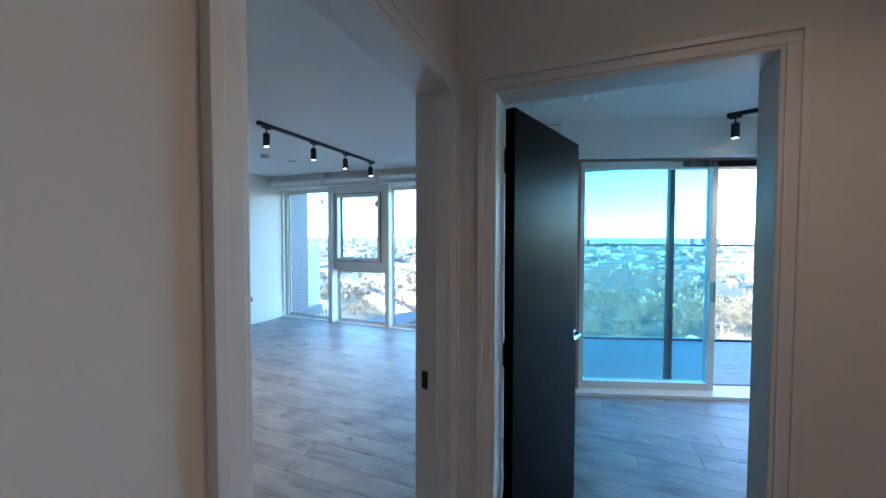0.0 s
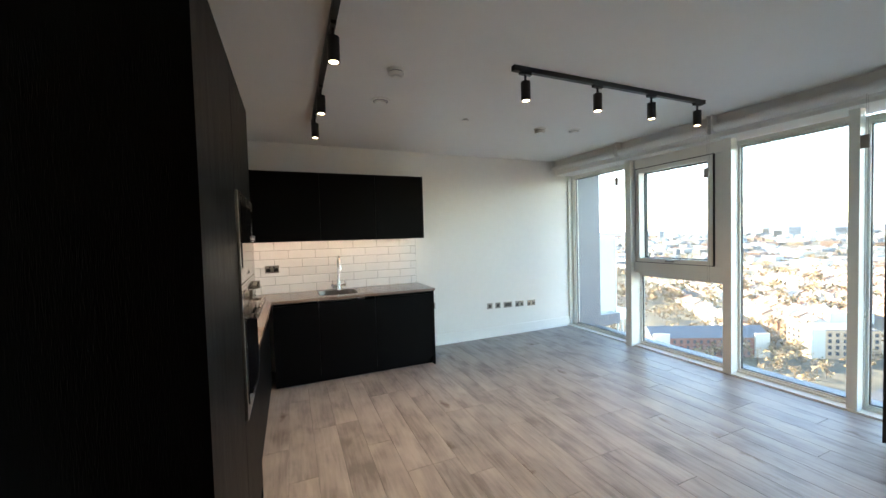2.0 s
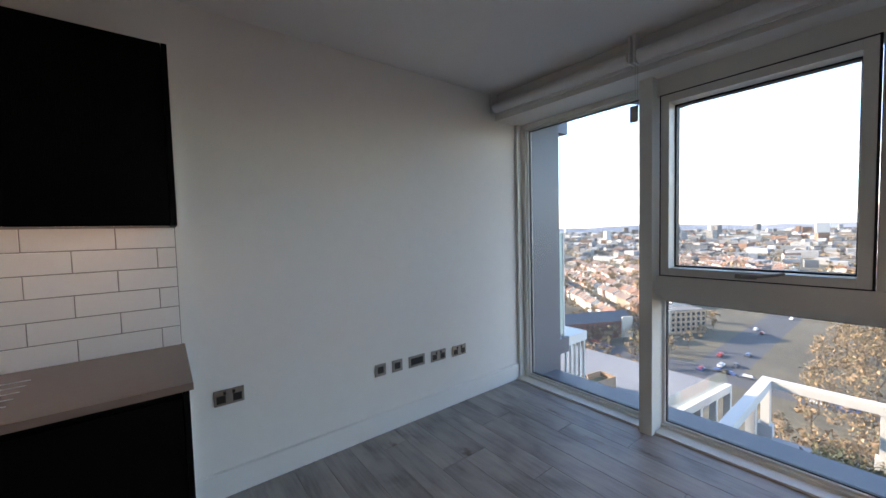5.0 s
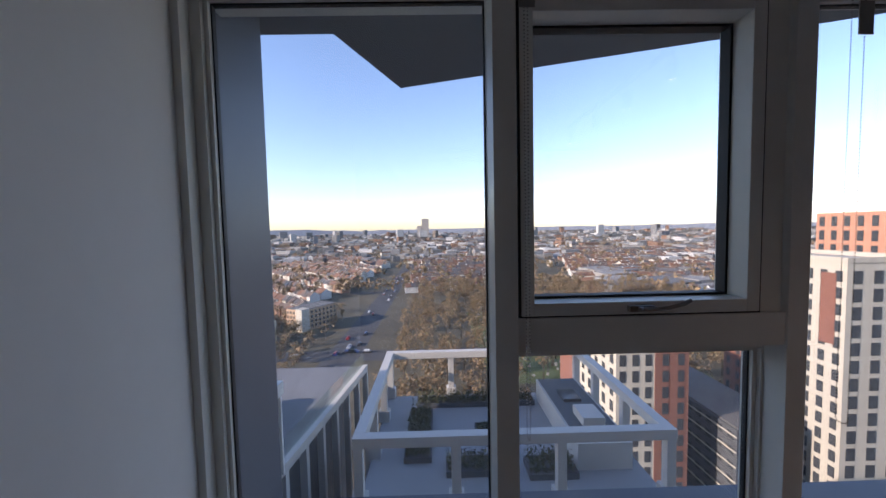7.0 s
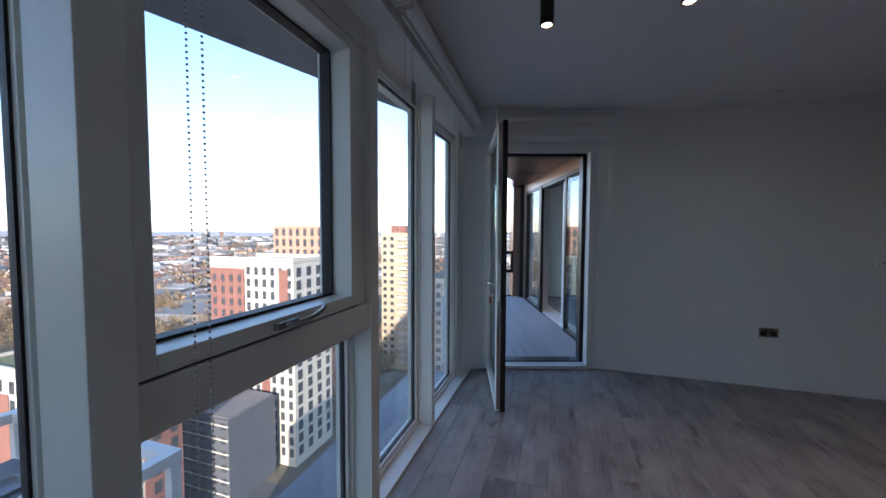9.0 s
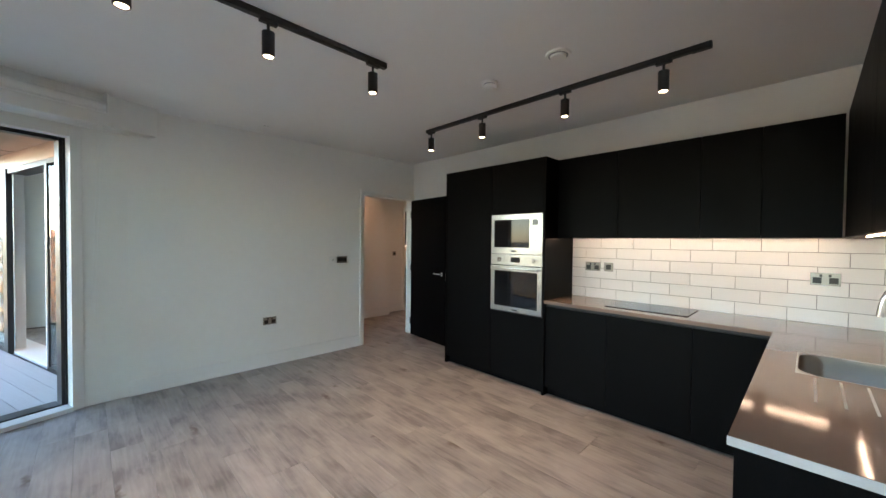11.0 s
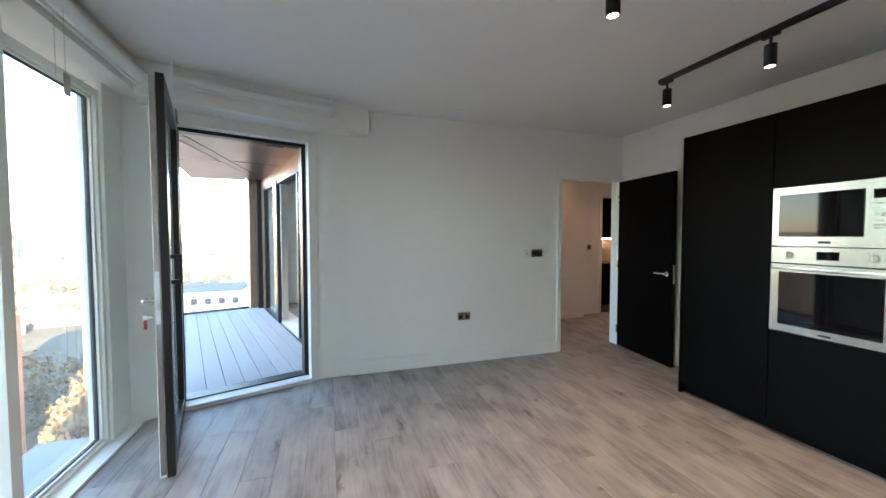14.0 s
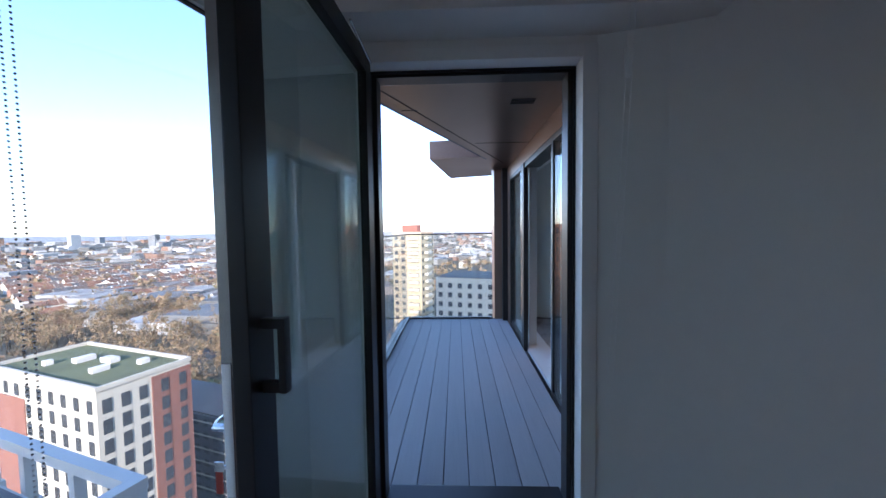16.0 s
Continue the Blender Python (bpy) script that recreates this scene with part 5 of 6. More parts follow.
mesh_stuff("warehouses", sv, sf, SHEDS, "pale flat roofed warehouses and offices far off", "warehouses")

# far landmark tower, arch and hills
TOWERM = material("grey_tower", (0.30, 0.28, 0.26), 0.9, spots=0.15, scale=0.3)
lt = empty("far_tower", pose(-72, 2300, GZ), "pale slim tower block on the horizon", "building")
part("wall", boxes([(-22, 22, -18, 18, 0, 122)]), TOWERM, lt)
part("wall", boxes([(-52, -24, -18, 14, 0, 78)]), TOWERM, lt)
bm = bmesh.new()
bent(bm, [(2450 + 72 * math.cos(radians(a)), 2950 - 60 * math.cos(radians(a)), GZ + 40 + 62 * math.sin(radians(a))) for a in range(0, 181, 9)], 1.6, 6)
tagged(mesh_object("stadium_arch", bm, WHITEP), "thin white stadium arch on the horizon", "arch")
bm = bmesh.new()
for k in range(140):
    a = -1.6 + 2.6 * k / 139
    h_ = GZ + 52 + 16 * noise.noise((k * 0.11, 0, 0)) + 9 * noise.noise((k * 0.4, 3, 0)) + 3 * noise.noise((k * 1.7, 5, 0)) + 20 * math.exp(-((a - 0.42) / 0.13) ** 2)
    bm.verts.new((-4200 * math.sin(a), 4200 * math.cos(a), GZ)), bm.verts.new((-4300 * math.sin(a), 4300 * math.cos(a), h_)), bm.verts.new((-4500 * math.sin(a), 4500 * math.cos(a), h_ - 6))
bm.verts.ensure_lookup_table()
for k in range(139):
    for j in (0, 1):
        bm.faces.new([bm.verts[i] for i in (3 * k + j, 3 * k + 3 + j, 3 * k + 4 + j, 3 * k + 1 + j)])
# Distance haze is mixed into the hills' bluish grey.
structure("backdrop_hills", bm, material("hazed_far_hills", (0.20, 0.22, 0.25), 1.0, spots=0.2, scale=0.02), "low wooded hills on the horizon, haze in their colour", "hills")

# ---- trees ----
tv, tf, bv, bf = [], [], [], []


def twig_cloud(x, y, h, r, n, size, z0=GZ):
    """A bare crown: many small slanting scraps in a lumpy outline, over a tapered trunk with limbs."""
    lumps = [(rnd.gauss(0, 0.42), rnd.gauss(0, 0.42), rnd.uniform(0.42, 0.92), rnd.uniform(0.25, 0.5)) for _ in range(7)]
    for _ in range(n):
        lx, ly, lz, lr = rnd.choice(lumps)
        while True:
            a, b, c = rnd.uniform(-1, 1), rnd.uniform(-1, 1), rnd.uniform(-1, 1)
            if a * a + b * b + c * c < 1:
                break
        px, py, pz = x + (lx + a * lr) * r, y + (ly + b * lr) * r, z0 + (lz + c * lr * 0.42) * h
        k = len(tv)
        for _j in range(3):
            tv.append((px + rnd.gauss(0, size), py + rnd.gauss(0, size), pz + rnd.gauss(0, size)))
        tf.append((k, k + 1, k + 2))
    for dx, dy, dz, wd in [(0, 0, 0.62, 0.022 * h)] + [(0.55 * rnd.uniform(-1, 1), 0.55 * rnd.uniform(-1, 1), rnd.uniform(0.6, 0.85), 0.009 * h) for _ in range(3)]:
        k = len(bv)
        zb = 0 if wd > 0.015 * h else 0.3 * h
        bv.extend([(x - wd, y, z0 + zb), (x + wd, y, z0 + zb), (x, y + wd, z0 + zb), (x + dx * r, y + dy * r, z0 + dz * h)])
        bf.extend([(k, k + 1, k + 3), (k + 1, k + 2, k + 3), (k + 2, k, k + 3)])


for _ in range(560):
    x, y = rnd.uniform(-18, 190), rnd.uniform(70, 330)
    if (30 < x < 66 and y < 125) or (66 < x < 100 and y < 95) or (28 < x < 85 and 150 < y < 235 and rnd.random() < 0.8) or y < 70 + 0.35 * x:
        continue
    twig_cloud(x, y, rnd.uniform(9, 17), rnd.uniform(3.5, 6.5), 330, 0.34)
for _ in range(1500):
    a, d = rnd.uniform(-1.35, 0.8), 330 + 1500 * rnd.random() ** 1.5
    twig_cloud(-d * math.sin(a), d * math.cos(a), rnd.uniform(7, 13), rnd.uniform(4, 9), 36, 1.3)
for _ in range(260):
    twig_cloud(rnd.uniform(-210, -58), rnd.uniform(110, 260), rnd.uniform(5, 9), rnd.uniform(2.5, 4), 60, 0.5)
for _ in range(90):
    twig_cloud(rnd.uniform(90, 190), rnd.uniform(60, 140), rnd.uniform(9, 15), rnd.uniform(4, 6), 140, 0.5)
mesh_stuff("bare_trees", tv, tf, FOLIAGE, "brown leafless winter treetops in masses", "trees")
mesh_stuff("tree_trunks", bv, bf, BARK, "thin trunks and limbs of the winter trees", "trees")

# cars on the roads, gravestones in the green
cv, cf = [], []
for _ in range(55):
    if rnd.random() < 0.5:
        x, y, lx, ly = rnd.choice((-48, -44, -40)), rnd.uniform(95, 500), 1.8, 4.4
    else:
        x, y, lx, ly = rnd.uniform(-150, 120), rnd.choice((161, 165, 169)), 4.4, 1.8
    for s_, z0, z1 in ((1.0, 0.3, 0.9), (0.62, 0.9, 1.5)):
        k = len(cv)
        cv.extend([(x + i * lx / 2 * s_, y + j * ly / 2 * s_, GZ + z) for z in (z0, z1) for i, j in ((-1, -1), (1, -1), (1, 1), (-1, 1))])
        cf.extend([(k, k + 1, k + 5, k + 4), (k + 1, k + 2, k + 6, k + 5), (k + 2, k + 3, k + 7, k + 6), (k + 3, k, k + 4, k + 7), (k + 4, k + 5, k + 6, k + 7)])
mesh_stuff("cars", cv, cf, CARS, "small cars on the roads far below", "cars")
PAVEG = material("weathered_stone", (0.30, 0.29, 0.27), 0.9, spots=0.2, scale=2)
gv, gf = [], []
for _ in range(220):
    x, y, w_ = rnd.uniform(24, 100), rnd.uniform(135, 240), rnd.uniform(0.3, 0.6)
    k = len(gv)
    gv.extend([(x + i * w_, y + j * 0.12, GZ + z) for z in (0, rnd.uniform(0.8, 1.7)) for i, j in ((-1, -1), (1, -1), (1, 1), (-1, 1))])
    gf.extend([(k, k + 1, k + 5, k + 4), (k + 1, k + 2, k + 6, k + 5), (k + 2, k + 3, k + 7, k + 6), (k + 3, k, k + 4, k + 7), (k + 4, k + 5, k + 6, k + 7)])
mesh_stuff("gravestones", gv, gf, PAVEG, "pale gravestones scattered over the green", "gravestones")
structure("cemetery_lawn", boxes([(20, 105, 130, 245, GZ, GZ + 0.01)]), material("winter_lawn", (0.075, 0.095, 0.03), 0.95, spots=0.4, scale=0.3), "green cemetery lawn", "ground")
CHAPEL = material("brown_chapel_stone", (0.26, 0.185, 0.125), 0.9, spots=0.15, scale=1)
ch = empty("chapel", pose(56, 195, GZ, 0, 0, 25), "small stone chapel with a pointed spire", "church")
part("nave", boxes([(-5, 5, -9, 9, 0, 6)]), CHAPEL, ch)
bm = prism([(-5.4, 0), (5.4, 0), (0, 5)], -9.3, 9.3)
bmesh.ops.transform(bm, matrix=pose(0, 0, 6, 90, 0, 0), verts=bm.verts)
part("roof", bm, TOWERM, ch)
part("spire", rod(bmesh.new(), (0, -10, 0), (0, -10, 22), 2.2, 8, 0.1), CHAPEL, ch)

# ---- near buildings ----
BRICK = material("red_brick", (0.20, 0.085, 0.06), 0.9, spots=0.15, scale=2)
PALE = material("pale_brick_render", (0.45, 0.415, 0.345), 0.85, spots=0.06, scale=1)
DARKB = material("dark_grey_cladding", (0.075, 0.08, 0.09), 0.7, spots=0.2, scale=1)
WINDOWG = material("far_window_glass", (0.05, 0.055, 0.062), 0.12)
GREENROOF = material("sedum_roof", (0.10, 0.11, 0.05), 0.95, spots=0.45, scale=0.5)
PAVEROOF = material("grey_felt_roof", (0.13, 0.125, 0.12), 0.9, spots=0.3, scale=0.6)
win_mesh = {}


def facade(b, x0, y0, x1, y1, z0, z1, cols, rows_, ww, wh):
    """Window units in a grid on one face, each frame and glass set into the wall."""
    ln = math.hypot(x1 - x0, y1 - y0)
    a = math.degrees(math.atan2(y1 - y0, x1 - x0))
    if (ww, wh) not in win_mesh:
        bm = boxes([(-ww / 2, ww / 2, -0.10, 0.04, -wh / 2, wh / 2)])
        me = bpy.data.meshes.new("window")
        bm.to_mesh(me)
        bm.free()
        me.materials.append(WINDOWG)
        win_mesh[(ww, wh)] = me
    for i in range(cols):
        for j in range(rows_):
            t_ = (i + 0.5) / cols
            o = new("window", win_mesh[(ww, wh)])
            o.parent = b
            o.matrix_local = pose(x0 + (x1 - x0) * t_, y0 + (y1 - y0) * t_, z0 + (z1 - z0) * (j + 0.5) / rows_, 0, 0, a)


ba = empty("apartment_block", pose(34.8, 66, GZ), "white and red brick apartment block with a green roof", "building", "apartment blocks")
part("wall", boxes([(0, 14, 0, 31, 0, 35)]), PALE, ba, "pale rendered walls")
part("brick_bay", boxes([(7.5, 14.05, -0.15, 8, 0, 34.4), (-0.15, 4, 20, 31.1, 0, 31)]), BRICK, ba, "red brick bays")
part("parapet", boxes([(-0.2, 14.2, -0.2, 0.3, 35, 35.7), (-0.2, 14.2, 30.7, 31.2, 35, 35.7), (-0.2, 0.3, 0.3, 30.7, 35, 35.7), (13.7, 14.2, 0.3, 30.7, 35, 35.7)]), PALE, ba)
part("roof", boxes([(0.3, 13.7, 0.3, 30.7, 35, 35.1)]), GREENROOF, ba, "patchy sedum green roof")
for x, y, w_, d_ in ((4, 9, 2.5, 1.2), (8, 12, 1.6, 3), (6, 18, 3, 1.5), (3.5, 22, 1.2, 1.2), (9.5, 6, 1.5, 1.2)):
    part("plant_box", boxes([(x, x + w_, y, y + d_, 35.1, 36.0)], 0.05), CONCRETE, ba, "grey rooftop plant")
facade(ba, 0, 31, 0, 0, 2, 34, 9, 10, 1.3, 2.1)
facade(ba, 0, 0, 7.5, 0, 2, 34, 3, 10, 1.2, 2.2)
facade(ba, 8, -0.15, 14, -0.15, 2, 34, 2, 10, 1.2, 2.2)

bb = empty("apartment_block", pose(72.3, 60, GZ), "tall white and brick apartment block with window grid", "building", "apartment blocks")
part("wall", boxes([(0, 15, 0, 15, 0, 51)]), PALE, bb, "pale rendered walls")
part("brick_wing", boxes([(-0.3, 14, 15, 26, 0, 49)]), BRICK, bb, "red brick wing")
part("brick_bay", boxes([(-0.12, 0, 1.6, 4.2, 36, 49), (-0.12, 0, 7.5, 10, 10, 30), (-0.12, 0, 13.6, 15, 4, 20)]), BRICK, bb)
part("parapet", boxes([(-0.2, 15.2, -0.2, 0.2, 51, 51.9), (-0.2, 0.2, 0.2, 26.2, 51, 51.9), (14.8, 15.2, 0.2, 26, 51, 51.9)]), PALE, bb)
part("crown", boxes([(-0.35, 14, 15, 26.1, 49, 51)]), PALE, bb)
facade(bb, 0, 15, 0, 0, 2, 50, 6, 16, 1.1, 2.0)
facade(bb, -0.3, 26, -0.3, 15, 2, 48, 4, 15, 1.0, 1.8)
facade(bb, 0, 0, 15, 0, 2, 50, 4, 15, 1.6, 2.3)
bc = empty("apartment_block", pose(106, 92, GZ), "terracotta tower block behind the white one", "building", "apartment blocks")
part("wall", boxes([(0, 18, -16, 5, 0, 60.4)]), material("terracotta", (0.45, 0.22, 0.14), 0.85, spots=0.1, scale=1), bc)
facade(bc, 0, 5, 0, -16, 38, 60, 7, 6, 1.3, 2.6)
facade(bc, 0, -16, 18, -16, 38, 60, 5, 6, 1.6, 1.6)
bd = empty("tower_block", pose(139, 58, GZ), "pale tower block with stacked balconies", "building", "apartment blocks")
part("wall", boxes([(0, 14, 0, 13, 0, 58)]), material("buff_brick", (0.42, 0.34, 0.22), 0.85, spots=0.1, scale=1), bd)
part("plant_room", boxes([(3, 7, 3, 10, 58, 61)]), BRICK, bd)
for j in range(18):
    part("balcony", boxes([(-1.3, 0, 0.8, 5.2, 3 + 3.05 * j, 4.1 + 3.05 * j), (4, 9, -1.3, 0, 3 + 3.05 * j, 4.1 + 3.05 * j)]), PALE, bd, "pale projecting balcony")
facade(bd, 0, 13, 0, 0, 2, 57, 4, 18, 1.5, 1.5)
facade(bd, 0, 0, 14, 0, 2, 57, 4, 18, 1.5, 1.5)
be = empty("low_block", pose(60, 64, GZ, 0, 0, 0), "dark grey long low block with banded facade", "building", "apartment blocks")
part("wall", boxes([(-3, 10, 0, 40, 0, 19)]), DARKB, be)
part("roof", boxes([(-2.6, 9.6, 0.4, 39.6, 19, 19.3)]), PAVEROOF, be)
for j in range(6):
    part("band", boxes([(-3.2, -3, 0, 40, 2.5 + 3 * j, 2.8 + 3 * j)]), PALE, be, "pale horizontal band")
facade(be, -3, 40, -3, 0, 1, 19, 14, 6, 1.4, 1.5)
bg = empty("low_block", pose(114, 22, GZ), "white flat roofed block below the tower", "building", "apartment blocks")
part("wall", boxes([(0, 20, 0, 20, 0, 43)]), PALE, bg)
part("roof", boxes([(0.3, 19.7, 0.3, 19.7, 43, 43.2)]), SHEDS, bg)
facade(bg, 0, 20, 0, 0, 2, 42, 6, 13, 1.4, 1.6)

SLATE = material("grey_slate", (0.085, 0.088, 0.098), 0.8, spots=0.2, scale=1)
bh_ = empty("brick_block", pose(-110, 148, GZ, 0, 0, 63), "long brick block with a grey slate roof", "building", "apartment blocks")
part("wall", boxes([(0, 50, 0, 11, 0, 9)]), BRICK, bh_, "red brick walls")
bm = prism([(-0.6, 0), (11.6, 0), (5.5, 4.2)], -0.5, 50.5)
bmesh.ops.transform(bm, matrix=pose(0, 0, 9) @ Matrix(((0, 0, 1, 0), (1, 0, 0, 0), (0, 1, 0, 0), (0, 0, 0, 1))), verts=bm.verts)
part("roof", bm, SLATE, bh_, "grey slate pitched roof")
part("gable_bay", boxes([(0, 7, -0.8, 0, 0, 11), (44, 50, -0.8, 0, 0, 11)]), PALE, bh_)
facade(bh_, 8, 0, 43, 0, 0.5, 8.5, 12, 3, 1.2, 1.5)
bf_ = empty("brick_block", pose(-78, 206, GZ, 0, 0, 58), "four-storey buff brick corner block with flat roof", "building", "apartment blocks")
part("wall", boxes([(0, 26, 0, 14, 0, 12.5)]), material("buff_orange_brick", (0.40, 0.27, 0.17), 0.85, spots=0.12, scale=1), bf_)
part("roof", boxes([(0.3, 25.7, 0.3, 13.7, 12.5, 12.8)]), PAVEROOF, bf_)
part("corner_bay", boxes([(-0.4, 5, -0.4, 5, 0, 13.2)]), PALE, bf_, "pale rendered corner bay")
facade(bf_, 5.5, 0, 26, 0, 1, 12, 7, 4, 1.3, 1.6)
facade(bf_, 0, 14, 0, 5.5, 1, 12, 3, 4, 1.3, 1.6)

# ---- roof terrace with the white pergola ----
WHITEC = material("white_precast_frame", (0.52, 0.505, 0.475), 0.75, spots=0.05, scale=1.5)
# Paving colour is darkened and cooled to carry the shadow on the terrace.
PAVE_SHADED = material("shade_darkened_paving", (0.27, 0.275, 0.285), 0.8, spots=0.12, scale=2)
PX0, PX1, PY0, PY1, PZ, PR = -3.2, 12.1, 14.9, 27.0, -8.2, -12.0
tb = empty("terrace_building", pose(0, 0, GZ), "apartment building with a paved roof terrace", "building")
part("wall", boxes([(PX0, PX1, PY0, PY1, 0, PR - GZ)]), DARKB, tb)
part("roof", boxes([(PX0 + 0.1, PX1 - 0.1, PY0 + 0.1, PY1 - 0.1, PR - GZ, PR - GZ + 0.12)]), PAVE_SHADED, tb, "paved terrace with shadow in its colour")
for x in (PX0, PX0 + 5.0, PX0 + 10.1, PX1 - 0.45):
    part("column", boxes([(x, x + 0.45, PY0 - 0.12, PY0 + 0.4, 0, PR - GZ)]), WHITEC, tb)
pg = empty("pergola", pose(0, 0, PR), "white precast frame round the roof terrace", "pergola")
ph = PZ - PR
for rows in ([(PX0, PX1, PY0, PY0 + 0.55, ph - 0.5, ph)], [(PX0, PX1, PY1 - 0.55, PY1, ph - 0.5, ph)], [(PX0, PX0 + 0.55, PY0 + 0.55, PY1 - 0.55, ph - 0.5, ph)], [(PX1 - 0.55, PX1, PY0 + 0.55, PY1 - 0.55, ph - 0.5, ph)]):
    part("beam", boxes(rows, 0.03), WHITEC, pg, "white precast beam")
for x, y in ((PX0, PY0), (1.4, PY0), (6.4, PY0), (PX1 - 0.5, PY0), (PX0, PY1 - 0.5), (1.6, PY1 - 0.5), (6.6, PY1 - 0.5), (PX1 - 0.5, PY1 - 0.5), (PX0, 19.0), (PX0, 23.0), (PX1 - 0.5, 19.0), (PX1 - 0.5, 23.0)):
    po = part("post", boxes([(x + 0.03, x + 0.47, y + 0.03, y + 0.47, 0.1, ph - 0.5)], 0.02), WHITEC, pg)
    part("shoe", boxes([(x - 0.12, x + 0.62, y - 0.02, y + 0.62, 0.1, 0.9)], 0.06), WHITEC, po)
HEDGE = island_material("hedge_leaves", [(0.045, 0.055, 0.022), (0.06, 0.07, 0.028), (0.09, 0.08, 0.035), (0.035, 0.045, 0.02)], 0.9)
for x0, x1, y0, y1 in ((-0.8, 8.0, 24.8, 26.0), (-1.2, 0.4, 18.5, 24.2), (1.2, 4.4, 17.2, 18.6), (3.2, 5.2, 20.6, 22.0), (5.6, 8.2, 16.8, 18.4)):
    pl = empty("planter", pose(x0, y0, PR + 0.12), "low planter with dark winter shrubs on the terrace", "planter", "terrace planters")
    part("trough", boxes([(0, x1 - x0, 0, 0.08, 0, 0.35), (0, x1 - x0, y1 - y0 - 0.08, y1 - y0, 0, 0.35), (0, 0.08, 0.08, y1 - y0 - 0.08, 0, 0.35), (x1 - x0 - 0.08, x1 - x0, 0.08, y1 - y0 - 0.08, 0, 0.35), (0.08, x1 - x0 - 0.08, 0.08, y1 - y0 - 0.08, 0, 0.3)]), DARKB, pl)
    vs, fs = [], []
    for _ in range(int(900 * (x1 - x0) * (y1 - y0) / 4)):
        p = Vector((rnd.uniform(0.1, x1 - x0 - 0.1), rnd.uniform(0.1, y1 - y0 - 0.1), 0.3 + 0.75 * rnd.random() ** 1.5 * (0.6 + 0.5 * math.sin(3 * rnd.random() + x0))))
        k = len(vs)
        vs.extend([tuple(p + Vector((rnd.gauss(0, 0.07), rnd.gauss(0, 0.07), rnd.gauss(0, 0.09)))) for _j in range(3)])
        fs.append((k, k + 1, k + 2))
    me = bpy.data.meshes.new("shrubs")
    me.from_pydata(vs, [], fs)
    me.materials.append(HEDGE)
    o = new("shrubs", me)
    o.parent = pl
st = empty("stair_housing", pose(8.4, 17.5, PR + 0.12), "white stair housing with dark roof on the terrace", "building")
part("wall", boxes([(0, 3.0, 0, 8.4, 0, 1.5)]), WHITEC, st)
part("roof", boxes([(0.15, 2.85, 0.15, 8.25, 1.5, 1.58)]), DARKB, st)
part("skylight", boxes([(0.8, 2.0, 4.5, 6.0, 1.58, 1.8)], 0.05), WINDOWG, st)
part("plant_box", boxes([(0.9, 2.2, 1.5, 3.2, 1.58, 2.1)], 0.05), CONCRETE, st)

# ---- lower roof terrace with timber planters ----
FZ = -10.0
fb = empty("terrace_building", pose(0, 0, GZ), "white framed building with a grey roof deck", "building")
fz = FZ - GZ
part("wall", boxes([(-26, -7.2, 6, 28.5, 0, fz - 0.4)]), DARKB, fb)
# The deck's bluish dark grey includes the shadow that lies on it.
part("deck", prism([(-26, 6), (-7.6, 6), (-7.2, 14.5), (-5.4, 28.6), (-26, 28.6)], fz - 0.4, fz), material("roof_membrane_shaded", (0.17, 0.175, 0.185), 0.85, spots=0.25, scale=0.6), fb, "smooth roof deck with shadow in its grey")
p, q = Vector((-7.2, 14.0)), Vector((-5.4, 28.8))
for k in range(8):
    c0 = p + (q - p) * (k / 7)
    part("column", boxes([(c0.x - 0.2, c0.x + 0.2, c0.y - 0.2, c0.y + 0.2, fz - 14, fz - 0.4)]), WHITEC, fb, "white facade column")
part("fascia", prism([(-7.35, 8), (-6.95, 8), (-6.95, 14.0), (-5.15, 28.8), (-5.55, 28.8), (-7.35, 14.0)], fz - 0.45, fz + 0.05), WHITEC, fb, "white roof edge")
o = part("glass_balustrade", prism([(-7.3, 8), (-7.26, 8), (-7.26, 14.0), (-5.46, 28.7), (-5.5, 28.7), (-7.3, 14.0)], fz + 0.05, fz + 1.1), RAILGLASS, fb)
o.visible_shadow = False
TIMBER = material("weathered_timber", (0.30, 0.20, 0.12), 0.8, spots=0.2, scale=6, stretch=(1, 1, 10))
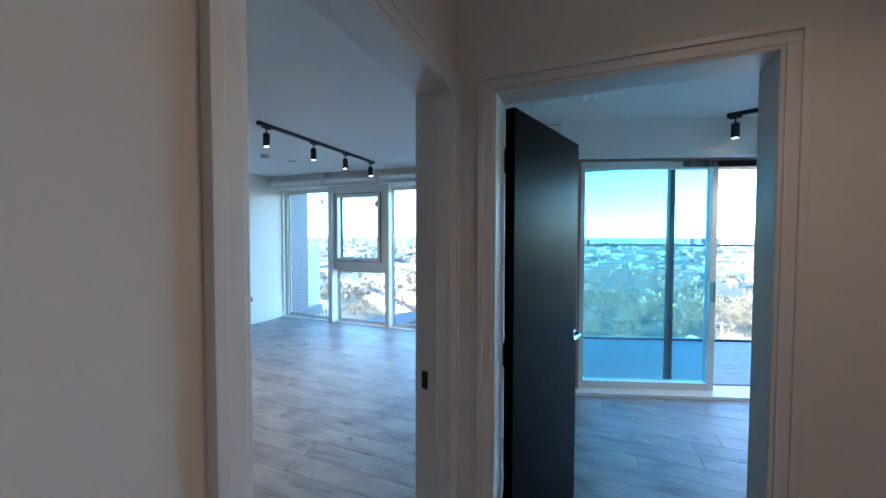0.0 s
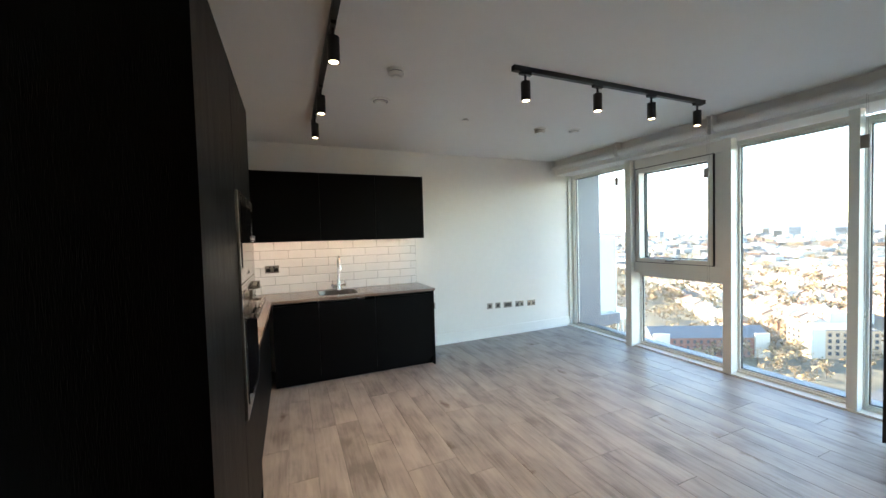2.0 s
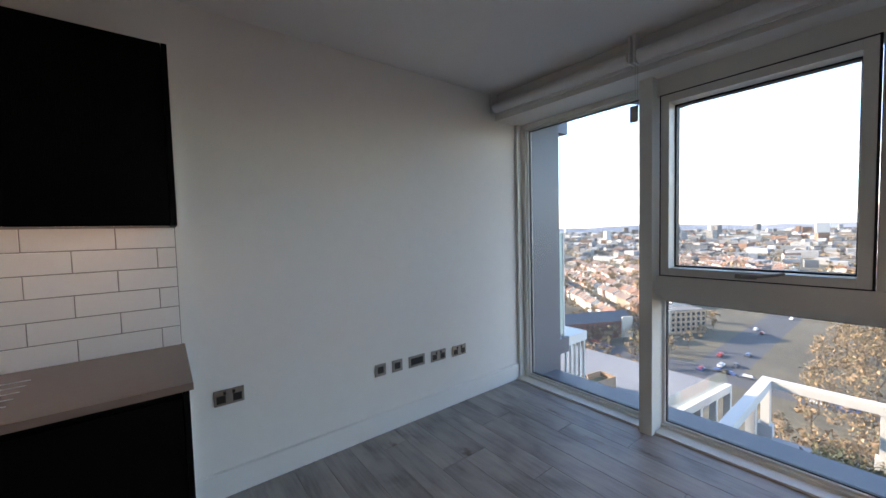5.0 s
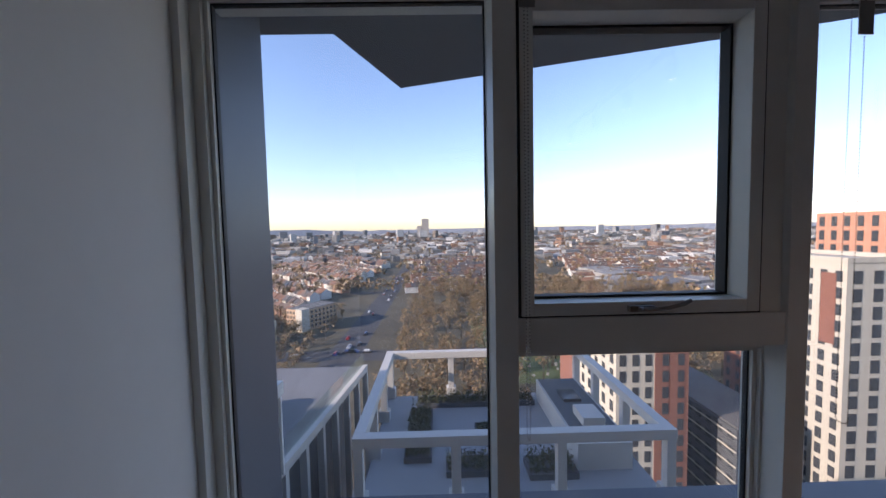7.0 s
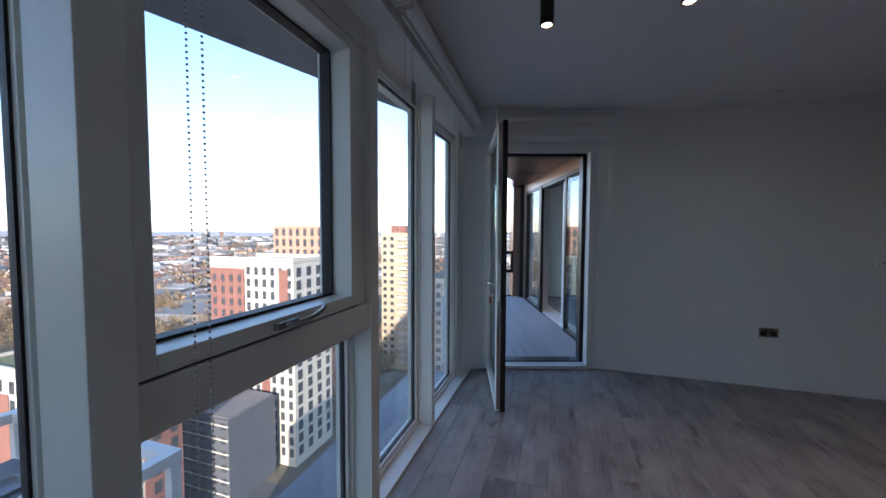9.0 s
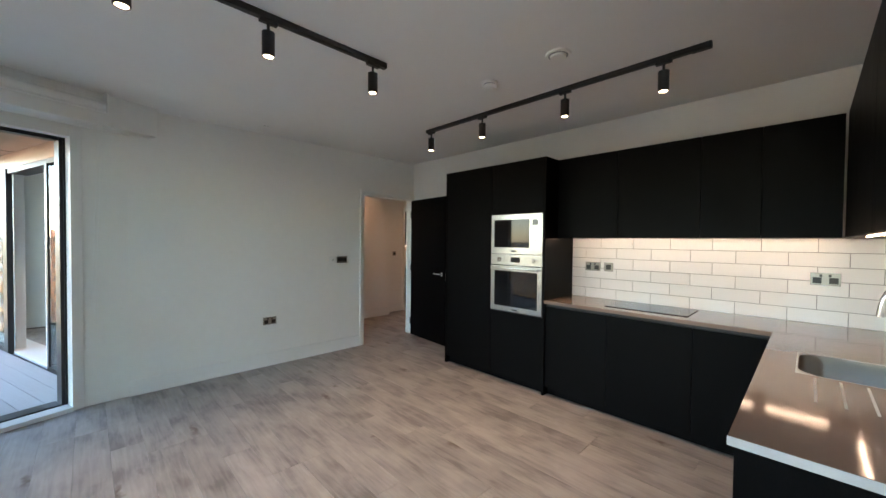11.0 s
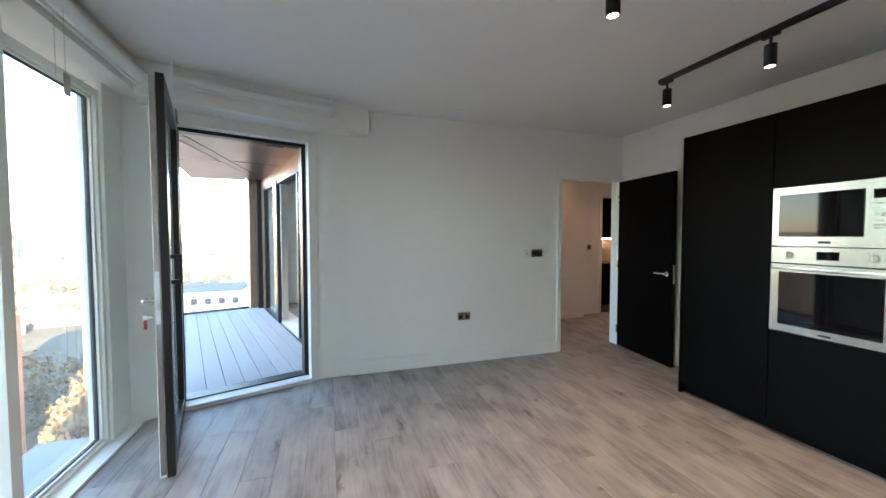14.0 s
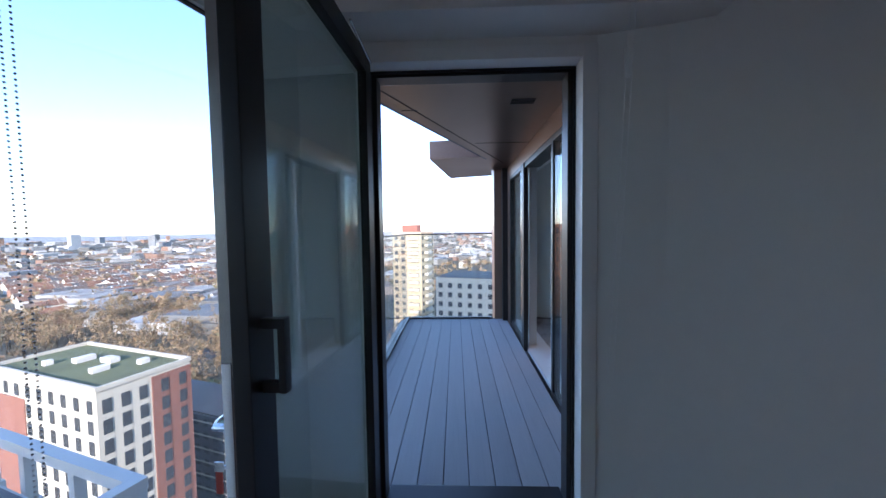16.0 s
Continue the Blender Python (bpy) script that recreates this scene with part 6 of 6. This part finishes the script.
for x, y, rz, w_, d_ in ((-12.2, 19.2, 40, 3.0, 1.4), (-10.9, 20.9, 80, 2.4, 1.3), (-13.6, 17.3, 10, 2.2, 1.3)):
    tp = empty("timber_planter", pose(x, y, FZ, 0, 0, rz), "weathered timber planter box on the roof deck", "planter", "timber planters")
    for j in range(5):
        part("board", boxes([(-w_ / 2, w_ / 2, -d_ / 2, -d_ / 2 + 0.06, 0.02 + j * 0.2, 0.2 + j * 0.2), (-w_ / 2, w_ / 2, d_ / 2 - 0.06, d_ / 2, 0.02 + j * 0.2, 0.2 + j * 0.2),
                             (-w_ / 2, -w_ / 2 + 0.06, -d_ / 2 + 0.06, d_ / 2 - 0.06, 0.02 + j * 0.2, 0.2 + j * 0.2), (w_ / 2 - 0.06, w_ / 2, -d_ / 2 + 0.06, d_ / 2 - 0.06, 0.02 + j * 0.2, 0.2 + j * 0.2)]), TIMBER, tp)
    part("soil", boxes([(-w_ / 2 + 0.06, w_ / 2 - 0.06, -d_ / 2 + 0.06, d_ / 2 - 0.06, 0.02, 0.6)]), GREENROOF, tp)

# ---- floor boards ----
floor_ob = bpy.data.objects["floor"]
PW, PL = 0.178, 1.22
board_mesh = {}


def board(x0, x1, y0, y1):
    key_ = (round(x1 - x0, 3), round(y1 - y0, 3))
    if key_ not in board_mesh:
        w_, d_ = x1 - x0 - 0.0016, y1 - y0 - 0.0014
        bm = boxes([(-w_ / 2, w_ / 2, -d_ / 2, d_ / 2, -0.006, 0.0)])
        bmesh.ops.bevel(bm, geom=[e for e in bm.edges if all(v.co.z > -0.001 for v in e.verts)], offset=0.0012, segments=1, affect="EDGES")
        bmesh.ops.recalc_face_normals(bm, faces=bm.faces[:])
        me = bpy.data.meshes.new("board")
        bm.to_mesh(me)
        bm.free()
        me.materials.append(PLANK)
        board_mesh[key_] = me
    o = new("board", board_mesh[key_])
    o.parent = floor_ob
    o.location = ((x0 + x1) / 2, (y0 + y1) / 2, 0)


def lay(xa, xb, ya, yb):
    n_ = math.ceil((yb - ya) / PW)
    for r in range(n_):
        y0, y1 = ya + r * PW, min(yb, ya + (r + 1) * PW)
        x = xa - (0.0, 0.41, 0.82, 0.20, 0.61, 1.02)[(r * 5 + r // 3) % 6]
        while x < xb:
            x0, x1 = max(x, xa), min(x + PL, xb)
            if x1 - x0 > 0.02 and y1 - y0 > 0.01:
                board(x0, x1, y0, y1)
            x += PL


lay(0.0, 4.97, -4.95, 0.0)
lay(4.97, 6.56, -6.9, -3.88)
lay(5.05, 9.2, -3.88, -1.55)
for r in range(7):
    y_ = -1.55 + r * PW
    lay(4.885 + ((y_ + 1.235) * 0.951 + 0.42) / 0.309 + 0.02, 9.2, y_, y_ + PW)
